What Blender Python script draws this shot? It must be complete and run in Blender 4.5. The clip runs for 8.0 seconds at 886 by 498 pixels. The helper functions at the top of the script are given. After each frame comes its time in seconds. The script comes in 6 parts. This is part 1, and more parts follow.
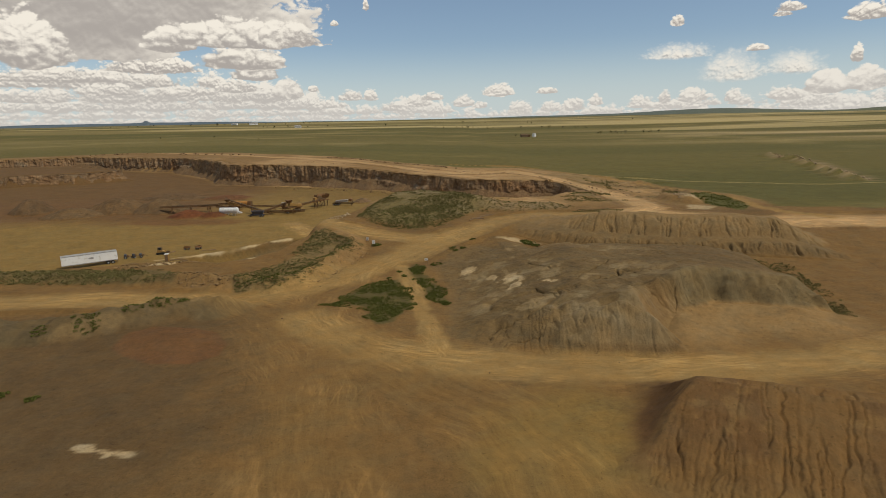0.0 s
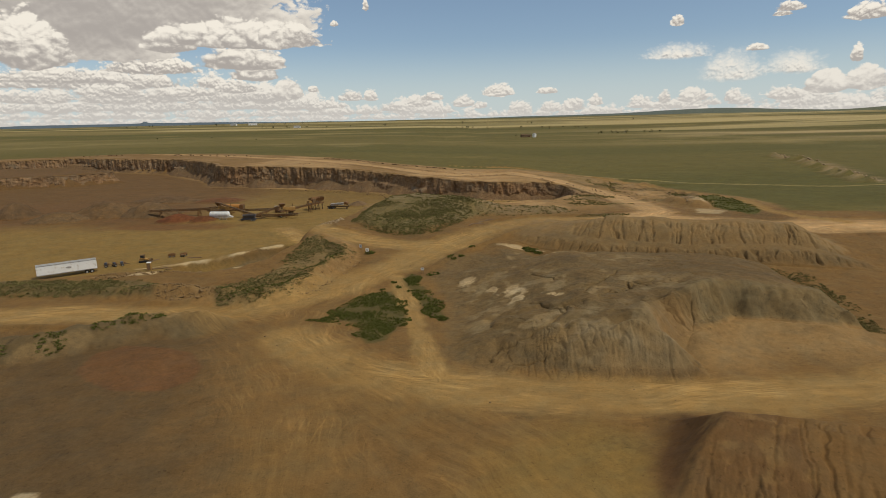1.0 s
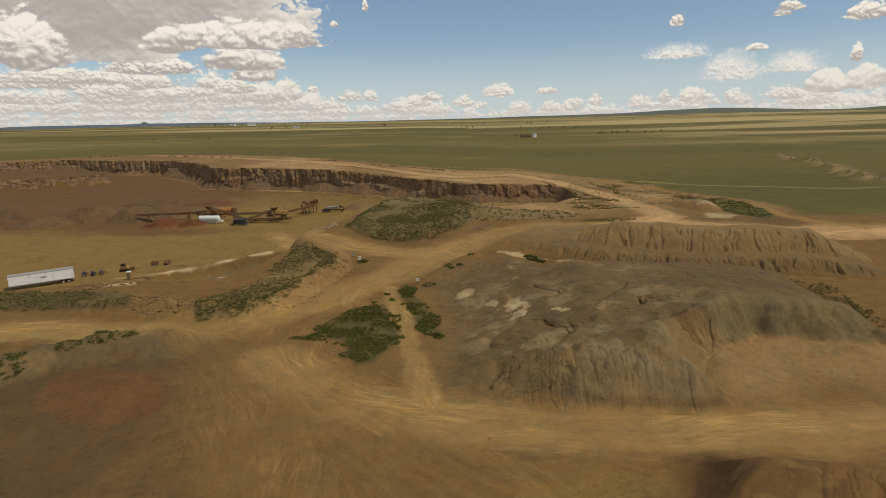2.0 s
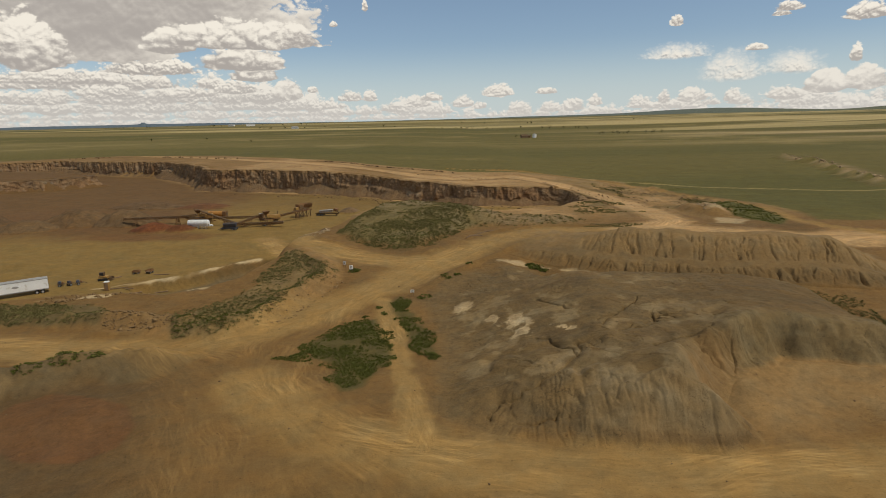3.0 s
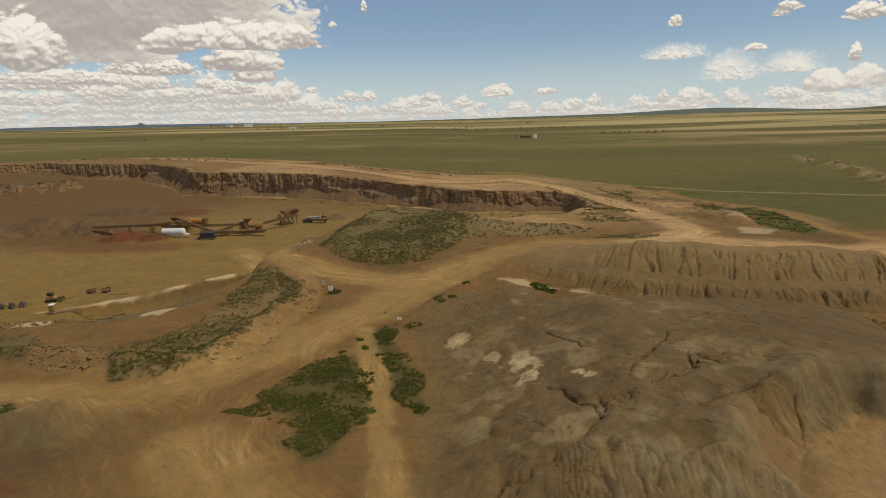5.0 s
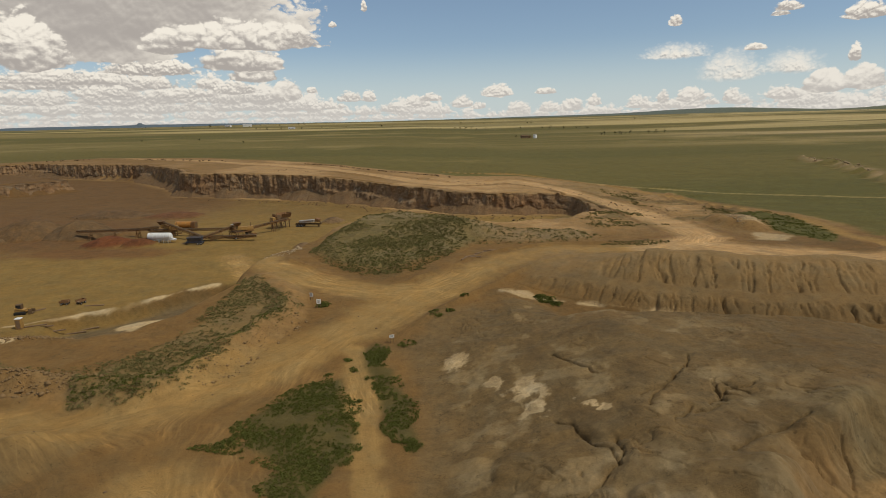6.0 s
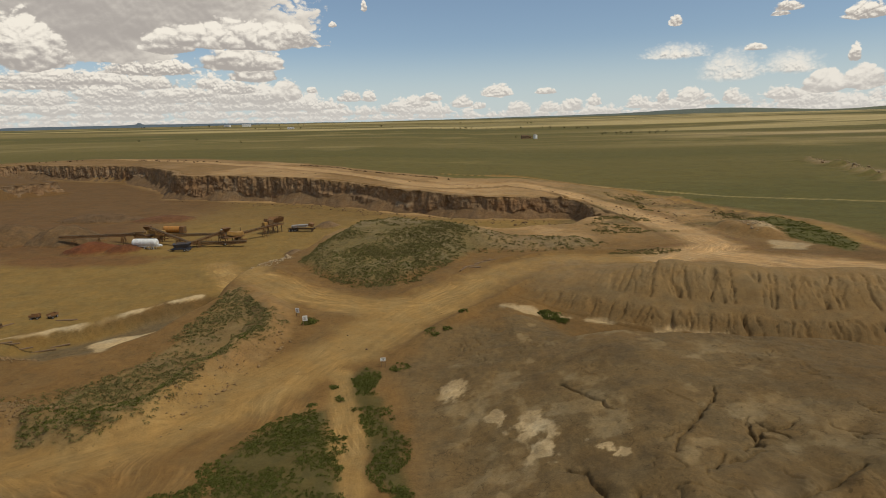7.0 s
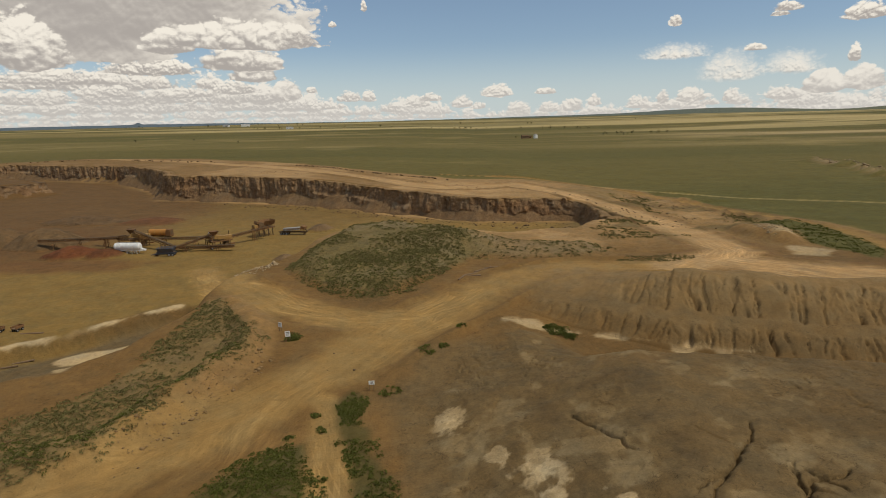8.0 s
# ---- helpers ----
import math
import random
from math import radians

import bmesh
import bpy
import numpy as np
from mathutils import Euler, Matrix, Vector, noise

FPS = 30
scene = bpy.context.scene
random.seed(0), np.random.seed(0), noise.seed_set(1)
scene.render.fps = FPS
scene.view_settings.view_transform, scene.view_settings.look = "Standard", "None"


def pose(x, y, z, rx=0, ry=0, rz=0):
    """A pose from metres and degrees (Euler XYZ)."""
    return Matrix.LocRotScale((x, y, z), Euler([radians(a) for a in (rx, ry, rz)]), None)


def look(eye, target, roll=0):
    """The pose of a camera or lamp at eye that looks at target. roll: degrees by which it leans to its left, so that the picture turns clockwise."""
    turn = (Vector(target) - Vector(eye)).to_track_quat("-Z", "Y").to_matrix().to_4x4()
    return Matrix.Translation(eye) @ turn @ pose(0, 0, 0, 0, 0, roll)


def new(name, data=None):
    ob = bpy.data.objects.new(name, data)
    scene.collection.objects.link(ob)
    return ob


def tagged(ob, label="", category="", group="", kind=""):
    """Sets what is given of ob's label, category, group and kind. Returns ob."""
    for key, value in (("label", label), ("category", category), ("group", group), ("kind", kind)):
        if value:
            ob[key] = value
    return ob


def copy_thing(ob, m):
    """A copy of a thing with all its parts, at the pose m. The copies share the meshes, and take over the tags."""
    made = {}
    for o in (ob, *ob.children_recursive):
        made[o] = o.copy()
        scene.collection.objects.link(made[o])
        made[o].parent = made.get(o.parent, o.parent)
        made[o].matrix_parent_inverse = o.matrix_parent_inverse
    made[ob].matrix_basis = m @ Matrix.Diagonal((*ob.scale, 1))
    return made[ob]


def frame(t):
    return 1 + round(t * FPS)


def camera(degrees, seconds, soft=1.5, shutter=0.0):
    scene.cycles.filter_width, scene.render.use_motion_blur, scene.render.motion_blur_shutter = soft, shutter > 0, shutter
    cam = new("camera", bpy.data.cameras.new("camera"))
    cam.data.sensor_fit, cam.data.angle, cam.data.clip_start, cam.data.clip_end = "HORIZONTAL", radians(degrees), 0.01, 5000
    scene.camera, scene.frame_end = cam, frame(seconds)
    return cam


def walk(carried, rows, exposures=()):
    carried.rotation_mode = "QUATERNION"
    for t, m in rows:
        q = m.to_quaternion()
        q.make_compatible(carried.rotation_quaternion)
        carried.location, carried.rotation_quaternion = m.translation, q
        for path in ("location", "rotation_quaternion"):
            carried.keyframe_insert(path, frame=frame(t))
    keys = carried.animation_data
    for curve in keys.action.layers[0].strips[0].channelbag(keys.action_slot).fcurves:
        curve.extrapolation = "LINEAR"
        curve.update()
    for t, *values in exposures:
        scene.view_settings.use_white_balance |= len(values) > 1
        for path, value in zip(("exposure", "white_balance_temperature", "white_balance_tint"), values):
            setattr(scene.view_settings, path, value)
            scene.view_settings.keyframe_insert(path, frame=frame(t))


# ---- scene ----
cam = camera(75.6, 8.0, soft=0.65)
METRES, EYE, TILT, LEAN, TURN = 76.0, 40.1, 1.3, -2.3, 0.9
ROWS = [
    (0.0, 0.0, 0.0, 0.0, -0.87, -14.19, 3.45),
    (0.5, 0.0053, 0.063, -0.0005, -0.88, -14.2, 3.49),
    (1.0, 0.0114, 0.1261, -0.0018, -0.88, -14.18, 3.52),
    (1.5, 0.0177, 0.1879, -0.0029, -0.89, -14.17, 3.55),
    (3.0, 0.036, 0.3704, -0.0063, -0.93, -14.15, 3.62),
    (3.5, 0.0422, 0.432, -0.0085, -0.95, -14.14, 3.64),
    (4.0, 0.0476, 0.4935, -0.011, -0.96, -14.13, 3.65),
    (4.5, 0.0532, 0.5556, -0.0139, -0.98, -14.12, 3.66),
    (6.0, 0.0687, 0.7431, -0.0211, -1.01, -14.13, 3.69),
    (6.5, 0.0737, 0.8039, -0.023, -1.01, -14.12, 3.69),
    (7.0, 0.0788, 0.8668, -0.0206, -1.01, -14.13, 3.67),
    (7.5, 0.084, 0.9299, -0.0262, -1.01, -14.13, 3.68),
    (8.0, 0.0883, 0.995, -0.0328, -1.03, -14.13, 3.65),
]
walk(cam, [(t, pose(0, 0, EYE, TILT, LEAN, TURN) @ pose(METRES * x, METRES * y, METRES * z, 90 + pitch, roll, yaw)) for t, x, y, z, yaw, pitch, roll in ROWS])

# ---- world, sun, exposure ----
SUN_ELEV, SUN_AZ = 56.0, 112.0          # degrees; azimuth clockwise from +y


class Net:
    """Short helper for building node trees."""

    def __init__(self, tree, clear=True):
        self.t = tree
        if clear:
            tree.nodes.clear()

    def node(self, kind, **props):
        n = self.t.nodes.new(kind)
        for k, v in props.items():
            setattr(n, k, v)
        return n

    def put(self, socket, v):
        if v is None:
            return
        if isinstance(v, bpy.types.NodeSocket):
            self.t.links.new(v, socket)
        elif isinstance(v, (tuple, list)) and len(v) == 3 and socket.type == "RGBA":
            socket.default_value = (*v, 1)
        else:
            socket.default_value = v

    def math(self, op, a, b=None, c=None, clamp=False):
        n = self.node("ShaderNodeMath", operation=op, use_clamp=clamp)
        self.put(n.inputs[0], a), self.put(n.inputs[1], b), self.put(n.inputs[2], c)
        return n.outputs[0]

    def vmath(self, op, a, b=None):
        n = self.node("ShaderNodeVectorMath", operation=op)
        self.put(n.inputs[0], a), self.put(n.inputs[1], b)
        return n.outputs[0]

    def step(self, v, lo, hi, to0=0.0, to1=1.0):
        n = self.node("ShaderNodeMapRange", interpolation_type="SMOOTHSTEP")
        self.put(n.inputs[0], v), self.put(n.inputs[1], lo), self.put(n.inputs[2], hi)
        self.put(n.inputs[3], to0), self.put(n.inputs[4], to1)
        return n.outputs[0]

    def mix(self, f, a, b, blend="MIX"):
        n = self.node("ShaderNodeMix", data_type="RGBA", blend_type=blend)
        self.put(n.inputs[0], f), self.put(n.inputs[6], a), self.put(n.inputs[7], b)
        return n.outputs[2]

    def noise(self, vec, scale, detail=4, rough=0.55, dim="3D", dist=0.0):
        n = self.node("ShaderNodeTexNoise", noise_dimensions=dim)
        self.put(n.inputs["Vector"], vec), self.put(n.inputs["Scale"], scale), self.put(n.inputs["Detail"], detail)
        self.put(n.inputs["Roughness"], rough), self.put(n.inputs["Distortion"], dist)
        return n.outputs[0]

    def combine(self, x, y, z):
        n = self.node("ShaderNodeCombineXYZ")
        self.put(n.inputs[0], x), self.put(n.inputs[1], y), self.put(n.inputs[2], z)
        return n.outputs[0]

    def split(self, v):
        n = self.node("ShaderNodeSeparateXYZ")
        self.put(n.inputs[0], v)
        return n.outputs


# far rows of cumulus: base elevation, height, size along the row, first and last azimuth, how full (degrees)
CLOUD_ROWS = [(0.2, 1.2, 0.60, -60, 60, 1.0), (0.7, 1.3, 0.55, -60, 3, 1.15), (1.4, 1.5, 0.50, -60, -8, 1.4), (2.2, 1.7, 0.45, -60, -12, 1.3), (3.3, 1.9, 0.40, -60, -18, 1.2), (0.8, 1.4, 0.50, 17, 60, 0.85)]
# single clouds: azimuth, elevation of the base, half width, height (degrees)
CLOUDS_WEST = [
    (-34.8, 2.0, 2.97, 0.96), (-23.5, 2.54, 2.77, 0.87), (-29.7, 2.59, 2.57, 1.01), (-14.7, 2.4, 1.43, 1.75), (-19.2, 2.86, 1.95, 1.14), (-35.0, 3.3, 2.2, 1.28),
    (-25.7, 3.39, 1.6, 1.13), (-32.7, 3.64, 4.83, 1.18), (-17.6, 4.0, 2.37, 1.53), (-26.0, 4.51, 3.86, 1.43), (-18.5, 4.98, 3.99, 1.84), (-28.7, 5.46, 1.88, 0.94),
    (-24.4, 6.4, 2.23, 1.9), (-17.9, 6.92, 6.9, 2.2), (-34.6, 5.2, 3.1, 3.7),
]
CLOUDS_MIDDLE = [
    (-12.4, 2.81, 0.52, 0.56), (-9.0, 1.99, 1.34, 0.94), (-7.0, 1.96, 0.76, 1.0), (-11.4, 1.3, 1.32, 0.68), (-2.5, 1.35, 1.37, 1.06), (-1.1, 1.85, 1.21, 0.69),
    (1.9, 1.26, 1.21, 1.06), (3.5, 1.01, 0.77, 0.64), (5.3, 2.19, 1.52, 1.15), (10.0, 2.22, 1.06, 0.57), (7.4, 0.5, 1.35, 1.22), (10.3, 0.6, 1.17, 0.89),
    (12.4, 0.65, 1.15, 1.2), (14.5, 1.07, 0.67, 0.93), (-4.7, 0.91, 1.64, 0.9),
]
CLOUDS_EAST = [
    (34.4, 0.0, 3.18, 1.36), (21.4, 0.58, 2.85, 0.89), (18.3, 0.71, 1.09, 1.06), (31.7, 0.67, 2.06, 1.35), (20.5, 1.11, 0.63, 1.24), (26.0, 1.08, 0.8, 1.0),
    (22.8, 1.18, 1.3, 1.17), (30.0, 1.14, 1.44, 1.14), (32.8, 1.7, 1.62, 1.59), (35.4, 1.85, 1.63, 1.58), (34.6, 3.85, 0.51, 1.18), (27.6, 5.13, 0.84, 0.54),
    (35.1, 6.94, 1.78, 1.21), (21.2, 7.64, 0.6, 0.96), (29.2, 7.67, 0.81, 0.39), (29.7, 8.04, 1.2, 0.72), (-10.1, 8.61, 0.41, 0.48), (-7.1, 10.02, 0.31, 0.95),
]
# thin spread-out clouds, and the wide grey bases overhead
CLOUDS_VEIL = [(21.4, 4.9, 3.5, 1.3), (30.4, 3.3, 2.7, 1.8), (25.8, 3.0, 2.9, 2.5)]
CLOUDS_GREY = [(-29.5, 5.9, 6.2, 3.4), (-26.4, 8.3, 15.0, 6.0)]


def cloud_group(grey, white):
    """One flat-based, heaped cloud laid over the sky behind it."""
    tree = bpy.data.node_groups.new("cloud", "ShaderNodeTree")
    names = ("azimuth", "elevation", "lumps", "relief", "centre", "base", "half_width", "height", "rough", "rises", "turns", "lifts", "swells", "side", "far", "soft", "weight")
    tree.interface.new_socket("sky", in_out="INPUT", socket_type="NodeSocketColor")
    for name in names:
        tree.interface.new_socket(name, in_out="INPUT", socket_type="NodeSocketFloat")
    tree.interface.new_socket("sky", in_out="OUTPUT", socket_type="NodeSocketColor")
    g = Net(tree)
    given = g.node("NodeGroupInput").outputs
    v_in = {name: given[k + 1] for k, name in enumerate(names)}
    dx = g.math("DIVIDE", g.math("SUBTRACT", v_in["azimuth"], v_in["centre"]), v_in["half_width"])
    v = g.math("DIVIDE", g.math("SUBTRACT", v_in["elevation"], v_in["base"]), v_in["height"])
    dx2 = g.math("MULTIPLY", dx, dx)
    rise = g.math("ADD", dx2, g.math("MULTIPLY", v, g.math("ABSOLUTE", v)))
    sink = g.math("ADD", dx2, g.math("MULTIPLY", v, -5.0))
    f = g.math("SUBTRACT", 1.12, g.math("MAXIMUM", rise, sink))
    f = g.math("ADD", f, g.math("MULTIPLY", v_in["lumps"], v_in["rough"]))
    tone = g.math("ADD", g.math("MULTIPLY", v, v_in["rises"]), g.math("MULTIPLY", v_in["relief"], v_in["turns"]))
    tone = g.math("ADD", g.math("ADD", tone, v_in["lifts"]), g.math("MULTIPLY", v_in["lumps"], v_in["swells"]))
    tone = g.math("ADD", tone, g.math("MULTIPLY", g.math("MAXIMUM", g.math("SUBTRACT", dx, 0.35), 0.0), v_in["side"]))
    cover = g.math("MULTIPLY", g.step(f, 0.0, v_in["soft"]), v_in["weight"])
    c = g.mix(g.step(tone, -0.12, 0.55), grey, white)
    c = g.mix(v_in["far"], c, (0.69, 0.665, 0.615))
    g.put(g.node("NodeGroupOutput").inputs[0], g.mix(cover, given[0], c))
    return tree


def build_world():
    world = bpy.data.worlds.new("sky")
    scene.world = world
    world.use_nodes = True
    g = Net(world.node_tree)
    sky = g.node("ShaderNodeTexSky", sky_type="NISHITA", sun_disc=False, sun_elevation=radians(SUN_ELEV),
                 sun_rotation=radians(SUN_AZ), altitude=1600.0, dust_density=1.2, air_density=1.0, ozone_density=1.0)
    here = g.node("ShaderNodeTexCoord").outputs["Generated"]
    d = g.split(here)
    az = g.math("MULTIPLY", g.math("ARCTAN2", d[0], d[1]), 57.2958)
    el = g.math("MULTIPLY", g.math("ARCSINE", d[2]), 57.2958)

    def puff(da, de, size):
        """Heaped relief of the clouds: round lumps with creases between them, about -0.5 to 0.6."""
        p = g.combine(g.math("ADD", az, da), g.math("MULTIPLY", g.math("ADD", el, de), 1.45), 0.0)
        n = g.noise(p, size, 2.0, 0.5, "2D")
        m = g.noise(p, size * 2.3, 4.0, 0.6, "2D", 0.2)
        heaps = g.math("ABSOLUTE", g.math("SUBTRACT", g.math("MULTIPLY", n, 2.0), 1.0))
        knobs = g.math("ABSOLUTE", g.math("SUBTRACT", g.math("MULTIPLY", m, 2.0), 1.0))
        loose = g.math("SUBTRACT", g.noise(p, size * 0.4, 2.0, 0.5, "2D"), 0.5)
        out = g.math("ADD", g.math("MULTIPLY", g.math("SUBTRACT", heaps, 0.22), 0.85), g.math("MULTIPLY", g.math("SUBTRACT", knobs, 0.22), 0.38))
        return g.math("ADD", out, loose)
    small, small_lit = puff(0.0, 0.0, 1.15), puff(0.07, 0.16, 1.15)
    large, large_lit = puff(0.0, 0.0, 0.55), puff(0.14, 0.32, 0.55)
    relief = {1: g.math("SUBTRACT", small, small_lit), 2: g.math("SUBTRACT", large, large_lit)}
    lump = {1: small, 2: large}
    haze = g.step(el, 0.0, 7.5, 1.0, 0.0)
    blue = g.mix(1.0, sky.outputs[0], (SKY, SKY, SKY), "MULTIPLY")
    blue = g.mix(0.22, blue, (0.30, 0.42, 0.50))
    col = g.mix(g.math("MULTIPLY", haze, 0.75), blue, (0.55, 0.62, 0.63))
    white, grey = (0.90, 0.835, 0.725), (0.40, 0.362, 0.33)

    def lay(col, field, tone, far, soft=0.16, weight=1.0):
        cover = g.math("MULTIPLY", g.step(field, 0.0, soft), weight)
        c = g.mix(g.step(tone, -0.12, 0.55), grey, white)
        c = g.mix(far, c, (0.69, 0.665, 0.615))
        return g.mix(cover, col, c)
    for k, (base, high, size, first, last, full) in enumerate(CLOUD_ROWS):
        n = g.noise(g.combine(g.math("ADD", az, 37.0 * k), g.math("MULTIPLY", el, 0.35), 3.0 * k), size, 3, 0.55)
        n = g.math("ADD", g.math("MULTIPLY", g.math("SUBTRACT", n, 0.5), 2.6), full - 0.35)
        edge = g.math("MULTIPLY", g.step(az, first, first + 2), g.step(az, last - 4.0, last + 2.2, 1.0, 0.0))
        n = g.math("SUBTRACT", n, g.math("MULTIPLY", g.math("SUBTRACT", 1.0, edge), 2.0))
        v = g.math("DIVIDE", g.math("SUBTRACT", el, base), high)
        f = g.math("SUBTRACT", n, g.math("MAXIMUM", v, g.math("MULTIPLY", v, -4.0)))
        f = g.math("ADD", f, g.math("MULTIPLY", small, 0.9))
        col = lay(col, f, g.math("ADD", v, g.math("MULTIPLY", relief[1], 1.0)), max(0.2, 0.66 - 0.12 * base), 0.45, 1.0)

    slow = g.math("SUBTRACT", g.noise(g.combine(az, g.math("MULTIPLY", el, 2.0), 4.0), 0.22, 3, 0.5), 0.5)
    sheet = g.math("ADD", g.math("MULTIPLY", slow, 0.55), g.math("MULTIPLY", relief[2], 0.22))
    tree = cloud_group(grey, white)

    def cloud(col, a, e, w, h, kind="heaped"):
        big = 2 if h > 1.45 and kind != "veil" else 1
        n = g.node("ShaderNodeGroup", node_tree=tree)
        far = min(0.6, max(0.06, 0.62 - e * 0.12))
        rises, turns, lifts, side = {"heaped": (0.66, 0.75, 0.03, 0.0), "veil": (0.66, 0.75, 0.30, 0.0), "grey": (0.0, 1.0, 0.0, 0.5)}[kind]
        soft, weight, rough = (1.2, 0.9, 0.75) if kind == "veil" else (0.42 if big == 1 else 0.26, 1.0, 0.95)
        values = (col, az, el, lump[big], sheet if kind == "grey" else relief[big], a, e, w, h, rough, rises, turns, lifts, 0.40 if kind == "heaped" else 0.0, side, far, soft, weight)
        for socket, value in zip(n.inputs, values):
            g.put(socket, value)
        return n.outputs[0]
    for a, e, w, h in CLOUDS_VEIL:
        col = cloud(col, a, e, w, h, "veil")
    for a, e, w, h in CLOUDS_MIDDLE:
        col = cloud(col, a, e, w, h)
    for a, e, w, h in CLOUDS_EAST:
        col = cloud(col, a, e, w, h)
    for a, e, w, h in CLOUDS_WEST[:12]:
        col = cloud(col, a, e, w, h)
    for a, e, w, h in CLOUDS_GREY:
        col = cloud(col, a, e, w, h, "grey")
    for a, e, w, h in CLOUDS_WEST[12:]:
        col = cloud(col, a, e, w, h)
    # the rest of the sky, out of sight, goes on with scattered cumulus
    flat = g.math("ADD", g.math("MAXIMUM", d[2], 0.0), 0.07)
    over = g.noise(g.combine(g.math("DIVIDE", d[0], flat), g.math("DIVIDE", d[1], flat), 0.0), 0.9, 6, 0.6)
    out_of_view = g.math("MAXIMUM", g.step(g.math("ABSOLUTE", az), 44, 56), g.step(el, 16, 24))
    rest = g.math("MULTIPLY", g.step(over, 0.48, 0.60), out_of_view)
    col = g.mix(rest, col, (0.60, 0.57, 0.52))
    bg = g.node("ShaderNodeBackground")
    g.put(bg.inputs[0], col)
    bg.inputs[1].default_value = 1.0
    g.put(g.node("ShaderNodeOutputWorld").inputs[0], bg.outputs[0])


SKY = 0.088
build_world()
sun_data = bpy.data.lights.new("sun", "SUN")
sun_data.energy, sun_data.angle, sun_data.color = 2.35, radians(1.0), (1.0, 0.95, 0.815)
sun = new("sun", sun_data)
az, ev = radians(SUN_AZ), radians(SUN_ELEV)
sun.matrix_world = look((0, 0, 0), (-math.sin(az) * math.cos(ev), -math.cos(az) * math.cos(ev), -math.sin(ev)))

# ---- numbers for the land ----
RNG = np.random.default_rng(7)


def scramble(n):
    """Random numbers, 0 to 1, from whole ones."""
    n = n & np.uint32(0x7FFFFFFF)
    n = ((n ^ (n >> np.uint32(13))) * np.uint32(1274126177)) & np.uint32(0x7FFFFFFF)
    n = (n ^ (n >> np.uint32(16))) * np.uint32(2246822519)
    return (n & np.uint32(0xFFFFFF)).astype(np.float32) * np.float32(1 / 0xFFFFFF)


def vnoise(x, y, seed=0):
    """Smooth value noise, 0 to 1."""
    x, y = np.broadcast_arrays(np.atleast_1d(np.asarray(x, float)), np.atleast_1d(np.asarray(y, float)))
    i, j = np.floor(x), np.floor(y)
    u, v = (x - i).astype(np.float32), (y - j).astype(np.float32)
    u, v = u * u * u * (u * (u * 6 - 15) + 10), v * v * v * (v * (v * 6 - 15) + 10)
    one, two = np.uint32(374761393), np.uint32(668265263)
    n = i.astype(np.int32).view(np.uint32) * one + j.astype(np.int32).view(np.uint32) * two + np.uint32(seed * 974634541 % 4294967296)
    a, b, c, d = scramble(n), scramble(n + one), scramble(n + two), scramble(n + one + two)
    a = a + (b - a) * u
    return a + (c + (d - c) * u - a) * v


def fbm(x, y, size, octaves=4, seed=0, rough=0.5):
    """-1 to 1, about; size is the largest wave in metres."""
    total, amp, norm = 0.0, 1.0, 0.0
    for k in range(octaves):
        total = total + amp * (2 * vnoise(x / size + 17.3 * k, y / size - 9.1 * k, seed + k) - 1)
        norm += amp
        amp *= rough
        size *= 0.5
    return total / norm


def S(v, lo=0.0, hi=1.0):
    t = np.clip((v - lo) / (hi - lo), 0, 1)
    return t * t * (3 - 2 * t)


def along_line(x, y, line, reach=45.0):
    """Distance to a polyline, the length along it and the signed distance across; no further than reach round it."""
    x, y = np.asarray(x, float), np.asarray(y, float)
    lx, ly = [p[0] for p in line], [p[1] for p in line]
    near = (x > min(lx) - reach) & (x < max(lx) + reach) & (y > min(ly) - reach) & (y < max(ly) + reach)
    out = np.full(x.shape, 1e9), np.zeros(x.shape), np.full(x.shape, 1e9)
    x, y = x[near], y[near]
    best = np.full(x.shape, 1e18)
    run, side = np.zeros(x.shape), np.zeros(x.shape)
    start = 0.0
    for (ax, ay), (bx, by) in zip(line[:-1], line[1:]):
        dx, dy = bx - ax, by - ay
        n = math.hypot(dx, dy)
        px, py = x - ax, y - ay
        t = np.clip((px * dx + py * dy) / (n * n), 0, 1)
        d = (px - t * dx) ** 2 + (py - t * dy) ** 2
        hit = np.flatnonzero(d < best)
        best[hit] = d[hit]
        run[hit] = start + t[hit] * n
        side[hit] = np.sign(px[hit] * dy - py[hit] * dx)
        start += n
    best = np.sqrt(best)
    out[0][near], out[1][near], out[2][near] = best, run, side * best
    return out


def inside(x, y, ring):
    """Signed distance to a closed ring of points, positive inside."""
    d, _, _ = along_line(x, y, ring + ring[:1])
    odd = np.zeros(np.shape(x), bool)
    for (ax, ay), (bx, by) in zip(ring, ring[1:] + ring[:1]):
        if ay != by:
            odd ^= ((ay > y) != (by > y)) & (x < (bx - ax) * (y - ay) / (by - ay) + ax)
    return np.where(odd, d, -d)


def curve_line(line, step=4.0):
    """A polyline rounded by Catmull-Rom."""
    p = [line[0]] + list(line) + [line[-1]]
    out = []
    for a, b, c, d in zip(p, p[1:], p[2:], p[3:]):
        n = max(1, int(math.hypot(c[0] - b[0], c[1] - b[1]) / step))
        for k in range(n):
            t = k / n
            out.append(tuple(0.5 * (2 * b[i] + (c[i] - a[i]) * t + (2 * a[i] - 5 * b[i] + 4 * c[i] - d[i]) * t * t
                                    + (3 * b[i] - a[i] - 3 * c[i] + d[i]) * t ** 3) for i in (0, 1)))
    return out + [tuple(line[-1])]


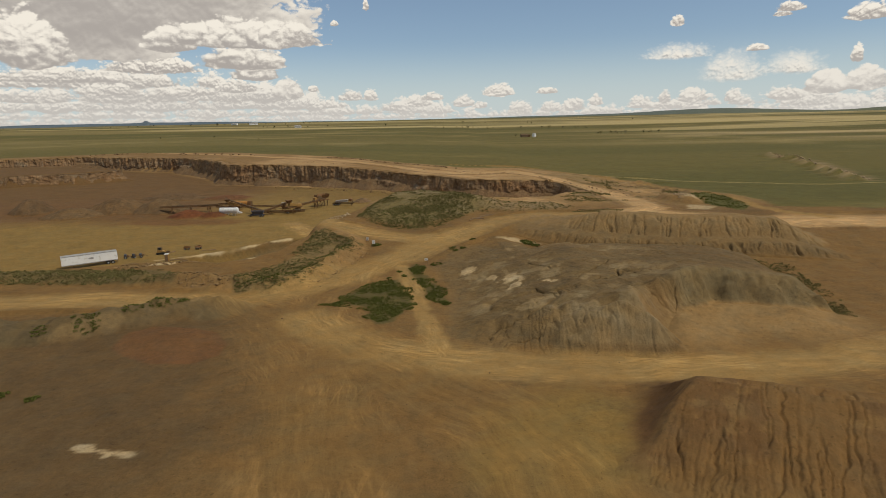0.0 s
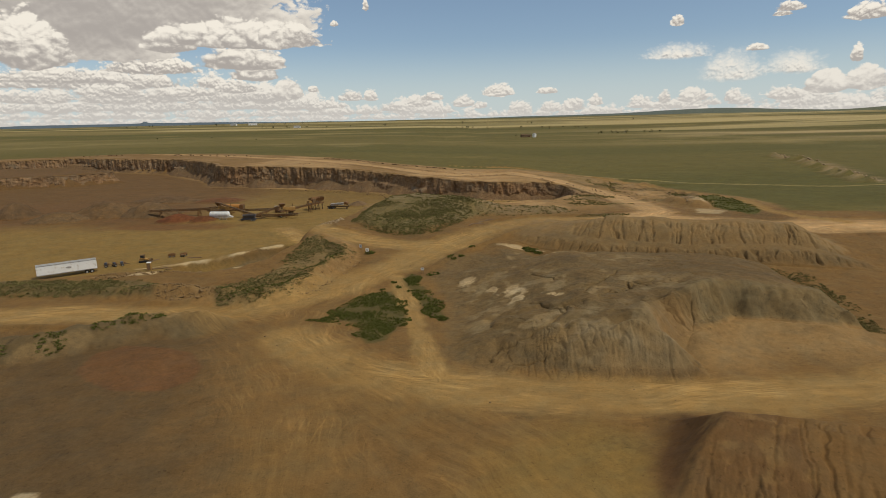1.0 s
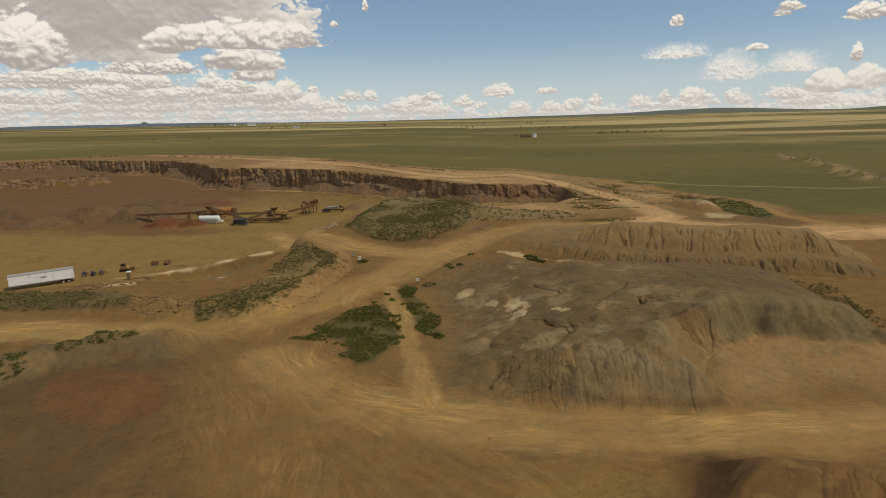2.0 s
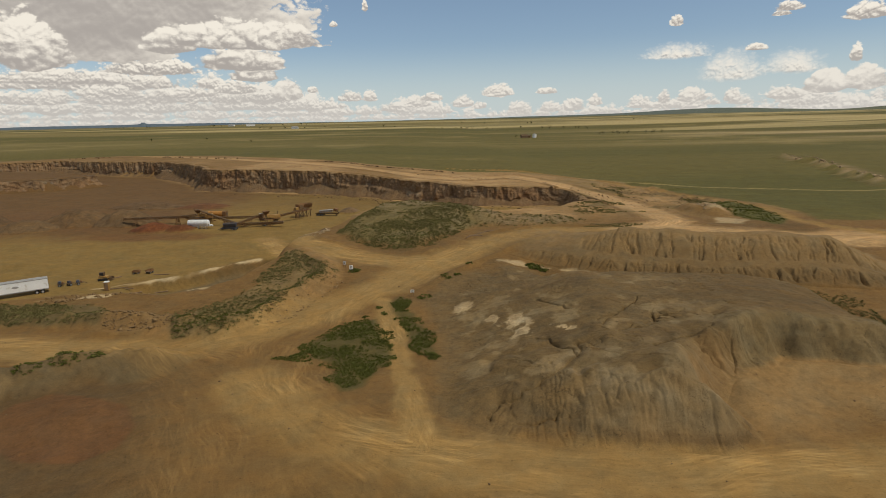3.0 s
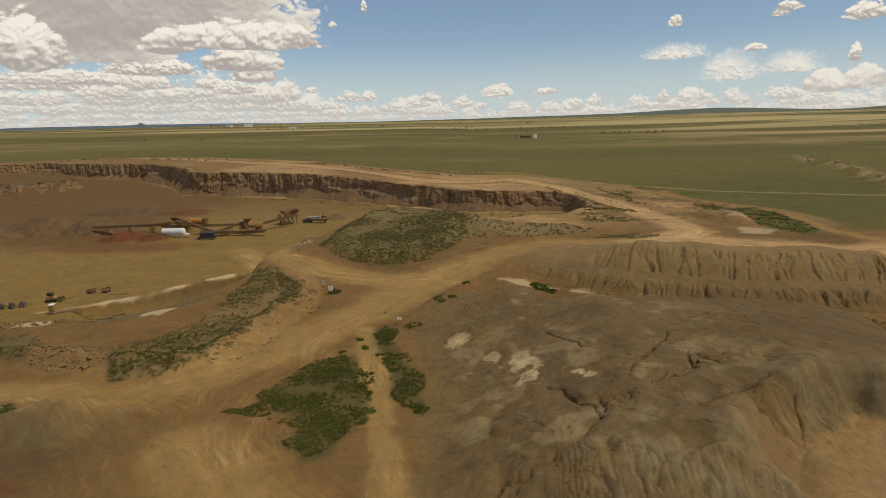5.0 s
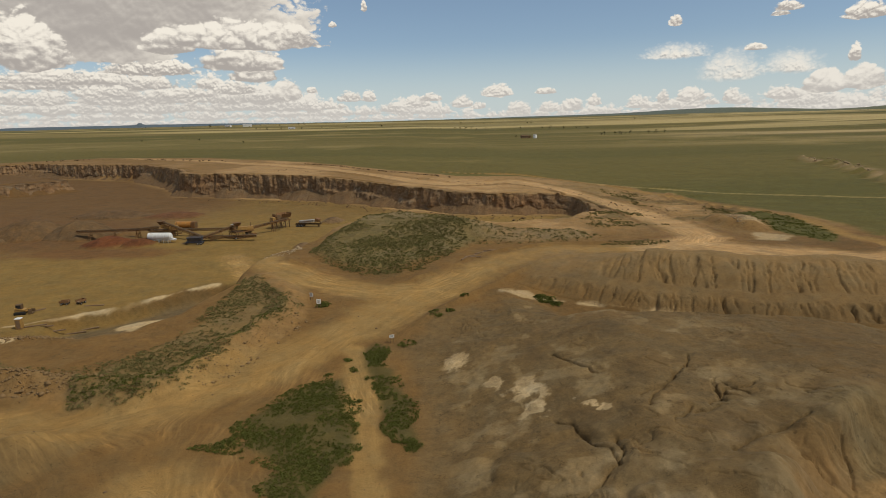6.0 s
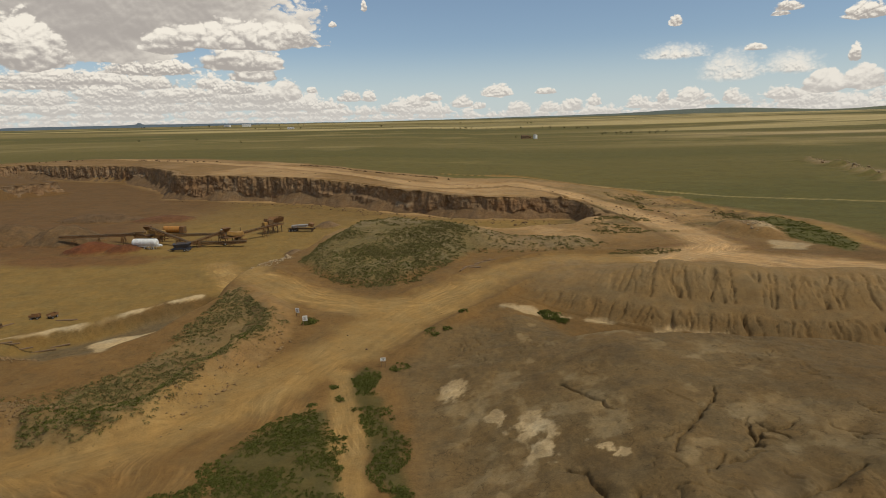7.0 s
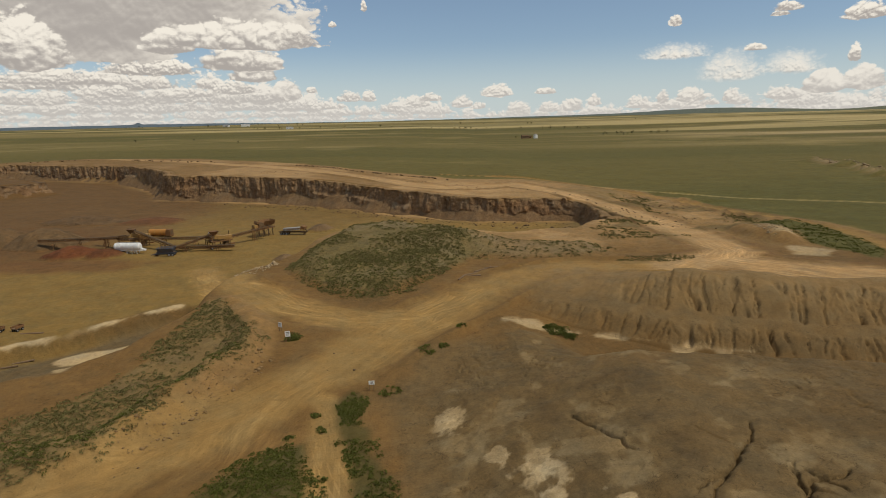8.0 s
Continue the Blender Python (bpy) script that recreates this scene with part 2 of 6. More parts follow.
# roads: line, half width
ROADS = [
    (curve_line([(-330, 138), (-130, 128), (-86, 129), (-65, 127), (-50, 126), (-36, 136), (-24, 147), (-12, 160), (-3, 172), (8, 183), (20, 196), (34, 203), (58, 203)], 14), 7.0),
    (curve_line([(2, 176), (-12, 177), (-26, 183), (-40, 196), (-52, 214), (-64, 236)], 12), 5.0),
    (curve_line([(-12, 150), (-10.5, 142), (-7, 125), (-4, 106), (-1, 92)], 8), 2.6),
    (curve_line([(-30, 112), (-14, 97), (4, 89), (26, 86.5), (50, 86), (80, 92), (118, 112), (160, 118)], 14), 6.5),
    (curve_line([(-55, 127), (-40, 120), (-31, 108), (-24, 90), (-16, 60), (-12, 20), (-10, -60)], 14), 9.0),
    (curve_line([(-20, 150), (-29, 128), (-26, 112), (-12, 92), (6, 72), (14, 40), (16, -40)], 14), 8.0),
    (curve_line([(58, 203), (72, 208), (78, 216), (77, 244), (75, 268), (70, 304), (60, 336), (41, 364), (6, 352), (-33, 392), (-78, 436), (-133, 482), (-204, 548), (-300, 610)], 20), 7.0),
    (curve_line([(72, 206), (88, 194), (106, 188), (130, 187), (175, 184), (260, 170)], 14), 9.0),
    (curve_line([(130, 192), (119, 202), (116.5, 214), (121.5, 238), (121.3, 264), (115, 289), (107, 322), (95, 358), (80, 379), (50, 400), (6, 420)], 20), 2.6),
    (curve_line([(84, 378), (133, 330), (182, 303), (200, 297), (230, 302), (330, 300), (500, 290)], 30), 1.6),
]
PIT = [(-330, 150), (-170, 147), (-112, 152), (-90, 157), (-64, 157), (-50, 168), (-44, 186), (-44, 200), (-40, 212), (-35, 226),
       (-33, 240), (-22, 256), (0, 256), (25, 247), (46, 250), (58, 268), (58, 306), (51, 309), (22, 313), (-10, 333), (-54, 368), (-104, 393),
       (-158, 410), (-180, 446), (-236, 505), (-300, 528), (-345, 548), (-430, 520), (-470, 400), (-420, 220)]
CLIFF = PIT[17:27]
BASIN = [(-84, 176), (-74, 184.5), (-66, 193.5), (-56, 203.5), (-50, 203), (-49, 187), (-51, 173), (-55, 160), (-66, 157), (-80, 164)]
BENCH = [(-470, 372), (-306, 398), (-266, 414), (-246, 440), (-290, 478), (-330, 500), (-470, 500)]
BERM = curve_line([(-150, 147), (-112, 147), (-84, 143), (-60, 139), (-44, 135), (-37.5, 139), (-33, 151), (-28, 165), (-30, 174), (-38, 186)], 5)
BANK = curve_line([(-120, 108), (-92, 106), (-77, 108), (-66, 115), (-58, 120), (-50, 120)], 5)


APRON = [(44, 104), (48, 108.5), (55, 110.5), (62, 110), (69, 107.5)]


def apron(x, y):
    """Washed-out soil that fans out in front of the scarp."""
    return 2.3 * np.clip(1 - along_line(x, y, APRON)[0] / 15, 0, 1) ** 1.7 * S(x, 36, 46)


def land(x, y):
    """Height of the ground."""
    work = 5.6 * S(y, 130, 208) - 1.6 * S(x, 14, 30) * (1 - S(x, 60, 90)) * S(y, 140, 165) * (1 - S(y, 168, 190))
    plain = 2.5 + 4 * S(100 - x, 0, 60) + 4.6 * S(40 - x, 0, 150) - 4.0 * S(y, 420, 900) * S(x + 500, 0, 500)
    z = work + (plain - work) * S(y, 212, 320)
    west = S(-x, 170, 330)
    z = z + (plain - z) * west * S(y, 160, 300)
    d, _, _ = along_line(x, y, BERM)
    z = z + 3.0 * (0.45 + 0.55 * S(x, -88, -62)) * (1 - 0.7 * S(y, 160, 184)) * (1 - S(d, 0, 4.8)) * (1 + 0.4 * fbm(x, y, 5, 4, 4)) + 0.35 * fbm(x, y, 1.8, 3, 6) * (1 - S(d, 3, 7))
    d, _, _ = along_line(x, y, BANK)
    z = z + 3.2 * (1 - S(d, 0, 7.5)) * (1 + 0.5 * fbm(x, y, 7, 5, 5)) + 0.6 * fbm(x, y, 2.5, 3, 7) * (1 - S(d, 4, 8))
    # the pit
    wob = fbm(x, y, 18, 4, 11) * 2.2
    din = inside(x, y, PIT) + wob * np.where(y > 290, 0.5, 1.0)
    hard = np.maximum(S(y, 285, 300), S(x, 35, 45) * S(y, 262, 272))
    width = 7 - 4 * hard + 8 * (1 - S(np.hypot(x + 45, y - 213), 4, 11))
    floor = -1.2 - 0.9 * S(y, 195, 260) - 0.6 * S(y, 280, 340) + 2.0 * S(-x, 150, 300)
    floor = floor + 0.35 * fbm(x, y, 30, 3, 12)
    db = inside(x, y, BENCH) + wob
    floor = floor + 7.5 * S(db, -1, 4)
    dba = inside(x, y, BASIN) + wob * 0.5
    floor = floor - 3.6 * S(dba, -0.5, 4.0)
    z = z + (floor - z) * S(din, -0.5 - 6.5 * hard, width - 7.0 * hard)
    # ditch with spoil on the plain, far right
    d, run, side = along_line(x, y, [(292, 515), (281, 455), (247, 367), (230, 318)])
    z = z + 3.6 * (1 - S(np.abs(side - 5), 0, 5)) * (1 - S(d, 8, 14)) * (1 + 0.5 * fbm(x, y, 8, 3, 21)) - 2.5 * (1 - S(d, 1, 6))
    z = z + 2.6 * (1 - S(np.hypot((x - 97) / 9, (y - 240) / 17) + 0.35 * fbm(x, y, 9, 3, 47), 0.3, 1.0))
    z = z + apron(x, y)
    # red low heap in front of the bank
    z = z + 0.9 * (1 - S(np.hypot((x + 54) / 14, (y - 103) / 8), 0.2, 1.0))
    # ground surface itself
    rough = fbm(x, y, 24, 5, 1)
    near_road = 9.0 * np.ones(np.shape(x))
    for line, half in ROADS:
        d, _, _ = along_line(x, y, line)
        near_road = np.minimum(near_road, d / half)
    calm = S(near_road, 0.8, 1.8)
    torn = S(x, 48, 70) * (1 - S(x, 118, 132)) * S(y, 226, 246) * (1 - S(y, 345, 370)) * calm * S(-din, 4, 12)
    z = z + torn * (1.3 * fbm(x, y, 16, 4, 41) + 0.9 * (0.5 - np.abs(fbm(x, y, 9, 3, 43))))
    for line, half in (ROADS[6], ROADS[7], ROADS[8], ROADS[1], ROADS[0]):
        d, run, side = along_line(x, y, line)
        z = z + 0.75 * (1 - S(np.abs(d - half * 1.15), 0.2, 1.3)) * S(fbm(run, np.sign(side) * 50, 30, 3, 45), -0.3, 0.2) * S(near_road, 0.85, 1.05) * S(-din, 3, 8)
    z = z + (0.12 + 0.38 * calm) * rough + 0.10 * calm * fbm(x, y, 2.2, 2, 8)
    # beyond the plain the land rises gently to the horizon
    r = np.hypot(x, y)
    far = np.maximum(r - 1400, 0)
    real = r * (1 + (far / 1300.0) ** 2.0 * 1.2)
    lift = 40 - (40 - np.minimum(z, 6)) * r / real
    z = np.where(far > 0, lift, z) + far / 3300 * 5.0 * fbm(x, y, 900, 4, 31)
    return z


def grow(a, b, first, last, rate):
    """Grid lines from a to b, spaced first apart and widening."""
    out, v, s = [a], a, first
    while v < b:
        v += s
        s = min(s * rate, last)
        out.append(v)
    return out


def mesh_grid(name, X, Y, Z, keep=None):
    """A mesh from 2D arrays of corners; keep: which quads stay."""
    ny, nx = X.shape
    me = bpy.data.meshes.new(name)
    co = np.stack([X, Y, Z], -1).reshape(-1, 3).astype(np.float32)
    idx = np.arange(nx * ny).reshape(ny, nx)
    quads = np.stack([idx[:-1, :-1], idx[:-1, 1:], idx[1:, 1:], idx[1:, :-1]], -1)
    quads = quads[keep] if keep is not None else quads.reshape(-1, 4)
    me.vertices.add(len(co))
    me.vertices.foreach_set("co", co.ravel())
    me.loops.add(quads.size)
    me.loops.foreach_set("vertex_index", quads.ravel().astype(np.int32))
    me.polygons.add(len(quads))
    me.polygons.foreach_set("loop_start", np.arange(0, quads.size, 4, dtype=np.int32))
    me.polygons.foreach_set("loop_total", np.full(len(quads), 4, np.int32))
    me.polygons.foreach_set("use_smooth", np.ones(len(quads), bool))
    me.update()
    me.validate()
    return me


def set_attr(me, name, kind, values):
    at = me.attributes.new(name, kind, "POINT")
    if kind == "FLOAT_COLOR":
        v = np.concatenate([values, np.ones((*values.shape[:-1], 1))], -1)
        at.data.foreach_set("color", v.astype(np.float32).ravel())
    elif kind == "FLOAT_VECTOR":
        at.data.foreach_set("vector", values.astype(np.float32).ravel())
    else:
        at.data.foreach_set("value", values.astype(np.float32).ravel())


def blend(c, col, m):
    return c + (np.array(col) - c) * m[..., None]


# ---- materials ----
TAN, OCHRE, BROWN, RED = (0.262, 0.160, 0.056), (0.218, 0.140, 0.044), (0.122, 0.075, 0.031), (0.143, 0.070, 0.028)
GREY, PALE, ROCK, GRASS, DRY_LIT = (0.142, 0.095, 0.044), (0.45, 0.34, 0.20), (0.23, 0.146, 0.082), (0.122, 0.100, 0.030), (0.31, 0.235, 0.10)
WORK, RIM = (0.172, 0.100, 0.037), (0.385, 0.245, 0.118)


def soil_material(name, fine=1.0, bump=0.5, tracks=False, rough=0.95, cracks=False, contrast=1.0, ruts=()):
    """Earth: the colour of each kind of soil comes with the mesh; grain, stones, wear and crack shade are added here.
    """
    m = bpy.data.materials.new(name)
    m.use_nodes = True
    n = Net(m.node_tree)
    pos = n.node("ShaderNodeNewGeometry").outputs["Position"]
    base = n.node("ShaderNodeAttribute", attribute_name="soil").outputs["Color"]
    big = n.noise(pos, 0.11, 8, 0.68)
    mid = n.noise(pos, 0.9, 7, 0.75)
    grit = n.noise(pos, 4.5 * fine, 5, 0.75)
    v = n.math("ADD", n.math("MULTIPLY", n.math("SUBTRACT", big, 0.5), 0.8), n.math("MULTIPLY", n.math("SUBTRACT", mid, 0.5), 1.15))
    v = n.math("ADD", v, n.math("MULTIPLY", n.math("SUBTRACT", grit, 0.5), 1.0))
    v = n.math("MULTIPLY", v, contrast)
    height = n.math("ADD", n.math("MULTIPLY", mid, 0.9), n.math("MULTIPLY", grit, 0.16))
    if tracks:
        tr = n.split(n.node("ShaderNodeAttribute", attribute_name="track").outputs["Vector"])
        wob = n.math("MULTIPLY", n.math("SUBTRACT", n.noise(pos, 0.07, 3), 0.5), 6.0)
        across = n.math("ADD", tr[1], wob)
        a = n.noise(n.combine(n.math("MULTIPLY", tr[0], 0.03), across, 0.0), 0.7, 5, 0.7)
        b = n.noise(n.combine(n.math("MULTIPLY", tr[0], 0.05), across, 5.0), 3.4, 3, 0.6)
        lane = n.math("ADD", n.math("MULTIPLY", n.math("SUBTRACT", a, 0.5), 0.75), n.math("MULTIPLY", n.math("SUBTRACT", b, 0.5), 0.3))
        for k, (lean, size) in enumerate(ruts):
            bow = n.math("ADD", n.math("ADD", tr[1], n.math("MULTIPLY", tr[0], lean)), n.math("MULTIPLY", n.noise(pos, 0.03, 2), 14.0))
            rut = n.noise(n.combine(n.math("MULTIPLY", tr[0], 0.014), bow, 11.0 + 7.0 * k), size, 2, 0.5)
            rut = n.step(n.math("ABSOLUTE", n.math("SUBTRACT", rut, 0.5)), 0.0, 0.06, 0.20, 0.0)
            lane = n.math("ADD", lane, n.math("MULTIPLY", rut, n.step(n.noise(pos, 0.07, 3), 0.45, 0.6)))
        lane = n.math("MULTIPLY", lane, n.step(n.noise(pos, 0.05, 4, 0.6), 0.3, 0.6, 0.35, 1.1))
        lane = n.math("MULTIPLY", lane, tr[2])
        v = n.math("ADD", n.math("MULTIPLY", v, n.math("SUBTRACT", 1.0, n.math("MULTIPLY", tr[2], 0.45))), lane)
        height = n.math("ADD", height, n.math("MULTIPLY", lane, 0.35))
    if cracks:
        drift = n.node("ShaderNodeTexNoise")
        n.put(drift.inputs["Vector"], pos), n.put(drift.inputs["Scale"], 0.5), n.put(drift.inputs["Detail"], 5.0)
        bent = n.vmath("ADD", pos, n.vmath("MULTIPLY", drift.outputs["Color"], (7.0, 7.0, 0.0)))
        vor = n.node("ShaderNodeTexVoronoi", feature="DISTANCE_TO_EDGE")
        n.put(vor.inputs["Vector"], n.vmath("MULTIPLY", bent, (1.0, 1.0, 0.0))), n.put(vor.inputs["Scale"], 0.20)
        line = n.step(vor.outputs["Distance"], 0.0, 0.014, 1.0, 0.0)
        line = n.math("MULTIPLY", line, n.step(n.noise(pos, 0.11, 4), 0.50, 0.58))
        # shadow in the cracks is darkened into the colour, besides the relief below
        v = n.math("SUBTRACT", v, n.math("MULTIPLY", line, 0.34))
        height = n.math("SUBTRACT", height, n.math("MULTIPLY", line, 0.35))
    speck = n.step(n.noise(pos, 1.6 * fine, 3, 0.6), 0.64, 0.68)
    v = n.math("SUBTRACT", v, n.math("MULTIPLY", speck, 0.24))
    patch = n.noise(pos, 0.33, 7, 0.72, dist=0.6)
    v = n.math("ADD", v, n.math("MULTIPLY", n.math("SUBTRACT", patch, 0.5), 0.7))
    gain = n.math("MAXIMUM", n.math("ADD", 1.0, v), 0.25)
    warm = n.mix(n.step(n.noise(pos, 0.25, 4), 0.35, 0.7), (1.07, 0.99, 0.84), (0.985, 0.985, 0.95))
    col = n.mix(1.0, base, warm, "MULTIPLY")
    gn = n.combine(gain, gain, gain)
    col = n.mix(1.0, col, gn, "MULTIPLY")
    bs = n.node("ShaderNodeBsdfPrincipled")
    n.put(bs.inputs["Base Color"], col)
    bs.inputs["Roughness"].default_value = rough
    bs.inputs["Specular IOR Level"].default_value = 0.15
    bp = n.node("ShaderNodeBump")
    bp.inputs["Strength"].default_value = bump
    bp.inputs["Distance"].default_value = 0.5
    n.put(bp.inputs["Height"], height)
    n.put(bs.inputs["Normal"], bp.outputs[0])
    out = n.node("ShaderNodeOutputMaterial")
    n.put(out.inputs[0], bs.outputs[0])
    return m


def plain_material(name, color, rough=0.6, metal=0.0, vary=0.35, scale=1.5, spots=None):
    """Painted or bare things, with stains and grain; spots: colour of rust or dirt."""
    m = bpy.data.materials.new(name)
    m.use_nodes = True
    n = Net(m.node_tree)
    pos = n.node("ShaderNodeTexCoord").outputs["Object"]
    a, b = n.noise(pos, scale, 5, 0.65), n.noise(pos, scale * 9, 4, 0.6)
    g = n.math("ADD", 1.0, n.math("MULTIPLY", n.math("ADD", n.math("SUBTRACT", a, 0.5), n.math("MULTIPLY", n.math("SUBTRACT", b, 0.5), 0.6)), vary * 2))
    rnd = n.node("ShaderNodeObjectInfo").outputs["Random"]
    g = n.math("MULTIPLY", g, n.math("ADD", 0.9, n.math("MULTIPLY", rnd, 0.2)))
    col = n.mix(1.0, color, n.combine(g, g, g), "MULTIPLY")
    if spots:
        col = n.mix(n.step(n.noise(pos, scale * 1.7, 6, 0.7), 0.52, 0.66), col, spots)
    bs = n.node("ShaderNodeBsdfPrincipled")
    n.put(bs.inputs["Base Color"], col)
    bs.inputs["Metallic"].default_value = metal
    bs.inputs["Specular IOR Level"].default_value = 0.5 if rough < 0.65 else 0.12
    n.put(bs.inputs["Roughness"], n.math("ADD", rough - 0.1, n.math("MULTIPLY", a, 0.2)))
    bp = n.node("ShaderNodeBump")
    bp.inputs["Strength"].default_value, bp.inputs["Distance"].default_value = 0.25, 0.03
    n.put(bp.inputs["Height"], b)
    n.put(bs.inputs["Normal"], bp.outputs[0])
    out = n.node("ShaderNodeOutputMaterial")
    n.put(out.inputs[0], bs.outputs[0])
    return m


def leaf_material(name, dark, light):
    m = bpy.data.materials.new(name)
    m.use_nodes = True
    n = Net(m.node_tree)
    geo = n.node("ShaderNodeNewGeometry")
    rnd = geo.outputs["Random Per Island"]
    col = n.mix(n.math("MULTIPLY", n.math("ADD", rnd, n.noise(geo.outputs["Position"], 0.15, 3)), 0.5), dark, light)
    bs = n.node("ShaderNodeBsdfPrincipled")
    n.put(bs.inputs["Base Color"], col)
    bs.inputs["Roughness"].default_value = 0.9
    bs.inputs["Specular IOR Level"].default_value = 0.05
    out = n.node("ShaderNodeOutputMaterial")
    n.put(out.inputs[0], bs.outputs[0])
    return m


M_GROUND = soil_material("soil_ground", tracks=True, contrast=0.8, ruts=((0.10, 0.45), (-0.16, 0.6), (0.24, 0.5)))
M_HEAP = soil_material("soil_heap", fine=0.8, bump=0.7)
M_CLAY = soil_material("clay_spoil", fine=0.9, bump=0.55, cracks=True, tracks=True, contrast=0.8)
M_RILL = soil_material("rilled_soil", fine=0.9, bump=0.4, tracks=True, contrast=0.6)
M_ROCK = soil_material("rock_face", fine=0.5, bump=1.0)
M_SAGE = leaf_material("sagebrush_leaves", (0.072, 0.065, 0.019), (0.245, 0.200, 0.078))
M_WEED = leaf_material("weed_leaves", (0.046, 0.052, 0.010), (0.150, 0.148, 0.036))

# ---- ground ----
GRASS_A = [(-29, 121.6), (-23, 123.2), (-25, 128), (-22.9, 131.8), (-18.4, 138.2), (-12.5, 140.3), (-9.8, 131.3), (-8.2, 124.9), (-7.6, 118), (-9.2, 117), (-11.4, 110.6), (-14.3, 109.8), (-17.8, 113.6), (-16.4, 116.6), (-22, 120.2)]
GRASS_C = [(106, 260), (118.5, 262), (122, 251.5), (120, 236), (115, 214), (107, 205), (103.5, 215.5), (101, 223.5), (108.5, 241.5)]
GRASS_B = [(-10.4, 148.4), (-8.6, 153.2), (-5.8, 150.5), (-6.6, 145.6), (-4.6, 143), (-3.6, 138.5), (-0.6, 133), (-0.6, 126.6), (0.8, 121), (-0.6, 119.6), (-4.4, 125.8), (-7.8, 138.2), (-9.3, 143)]
STRIP = [(-52, 132.5), (-44, 132), (-36.5, 137), (-32, 149), (-26.8, 163.5), (-29.5, 171), (-34, 179), (-39, 186), (-42.5, 187), (-43.5, 178), (-44.5, 168), (-47, 157), (-55, 143)]
MOUND_FOOT = [(-4, 150), (-1, 138), (0.5, 124), (-0.5, 112), (-1.5, 101), (5, 95), (10, 93), (16, 100), (14, 140), (16, 160), (10, 170), (2, 164)]
RED_PATCH = [(-62, 98), (-63, 106), (-60, 110), (-54, 109), (-46, 106), (-41, 100), (-40, 94), (-44, 90.5), (-53, 92)]
WEST_STRIP = [(-150, 154), (-110, 153), (-86, 152.5), (-76, 151), (-67, 144), (-69, 138), (-85, 140.5), (-110, 142), (-150, 145)]


def soil(x, y, z):
    """Base colour of the ground."""
    c = np.empty((*np.shape(x), 3))
    c[:] = WORK
    n1, n2, n3, n4 = fbm(x, y, 40, 5, 51), fbm(x, y, 12, 5, 52), fbm(x, y, 160, 4, 53), fbm(x, y, 3.5, 3, 54)
    # brown and ochre fields of the working ground
    c = blend(c, BROWN, S(n1 + 0.35 * n2, 0.0, 0.5) * 0.7)
    c = blend(c, (0.108, 0.068, 0.031), S(-x + 7 * n2 + 6 * n1 - 0.10 * (y - 90), 24, 50) * (1 - S(y, 112, 122)) * 0.92)
    c = blend(c, OCHRE, S(1 - np.hypot((x - 14) / 16, (y - 66) / 18) + 0.3 * n2, 0, 0.6) * 0.8)
    c = blend(c, (0.148, 0.070, 0.029), S(inside(x, y, RED_PATCH) + 1.6 * n2, -0.2, 0.6) * (0.65 + 0.25 * S(n1, -0.4, 0.4)))
    c = blend(c, (0.118, 0.083, 0.041), (1 - S(along_line(x, y, BANK)[0] + 4 * n2, 5.0, 8.0)) * 0.9)
    c = blend(c, (0.20, 0.138, 0.068), (1 - S(along_line(x, y, BANK)[0], 4, 8)) * S(n2 + fbm(x, y, 4, 3, 66), 0.25, 0.6) * 0.5)
    c = blend(c, (0.27, 0.168, 0.074), S(y + 10 * n1, 205, 250) * S(x, -60, 20) * 0.9)
    c = blend(c, RIM, S(y + 10 * n1, 205, 250) * S(x, -60, 20) * S(n1 + 0.7 * n2, 0.1, 0.5) * 0.8)
    c = blend(c, (0.12, 0.088, 0.035), S(y + 10 * n1, 215, 250) * S(x, 30, 60) * S(-n1 + 0.9 * n2, 0.1, 0.35) * 0.7)
    c = blend(c, (0.27, 0.172, 0.076), (1 - S(along_line(x, y, APRON)[0] + 5 * n2, 6, 17)) * S(x, 38, 44) * 0.75)
    c = blend(c, RIM, S(y, 300, 330) * (0.25 + 0.55 * S(n1 + 0.5 * n2, -0.2, 0.4)) * (1 - 0.6 * S(-x, 120, 240)))
    # grey clay washed out round the mound
    c = blend(c, np.array(GREY) * 1.1, S(inside(x, y, MOUND_FOOT) + 2.0 * n2, -1.0, 2.0) * 0.85)
    # pit floor
    din = inside(x, y, PIT)
    yellow = np.maximum(S(x + 10 * n1, -135, -100), 1 - S(y + 14 * n1, 232, 272))
    c = blend(c, OCHRE, S(din, 2, 9) * yellow * 0.9)
    # redder soil in the west, with a cloud shadow darkened into its colour
    c = blend(c, (0.135, 0.073, 0.031), S(din, 2, 9) * (1 - yellow) * 0.9)
    c = blend(c, BROWN, S(din, 2, 9) * S(y + 20 * n1, 300, 340) * 0.4)
    c = blend(c, RED, S(din, 2, 9) * (1 - S(np.hypot((x + 115) / 34, (y - 247) / 12) + 0.3 * n2, 0.5, 1.0)) * 0.75)
    dba = inside(x, y, BASIN) + 1.5 * n2
    c = blend(c, BROWN, S(dba, -1, 1) * (1 - S(dba, 3, 5)) * S(y - 0.8 * x, 236, 246) * 0.9)
    c = blend(c, (0.138, 0.100, 0.055), S(dba + 3 * (1 - S(y - 0.8 * x, 226, 242)), 2.5, 4.5) * 0.9)
    line = curve_line([(-90, 172), (-80.4, 178.8), (-72, 186), (-66, 193), (-56.5, 203.5)], 6)
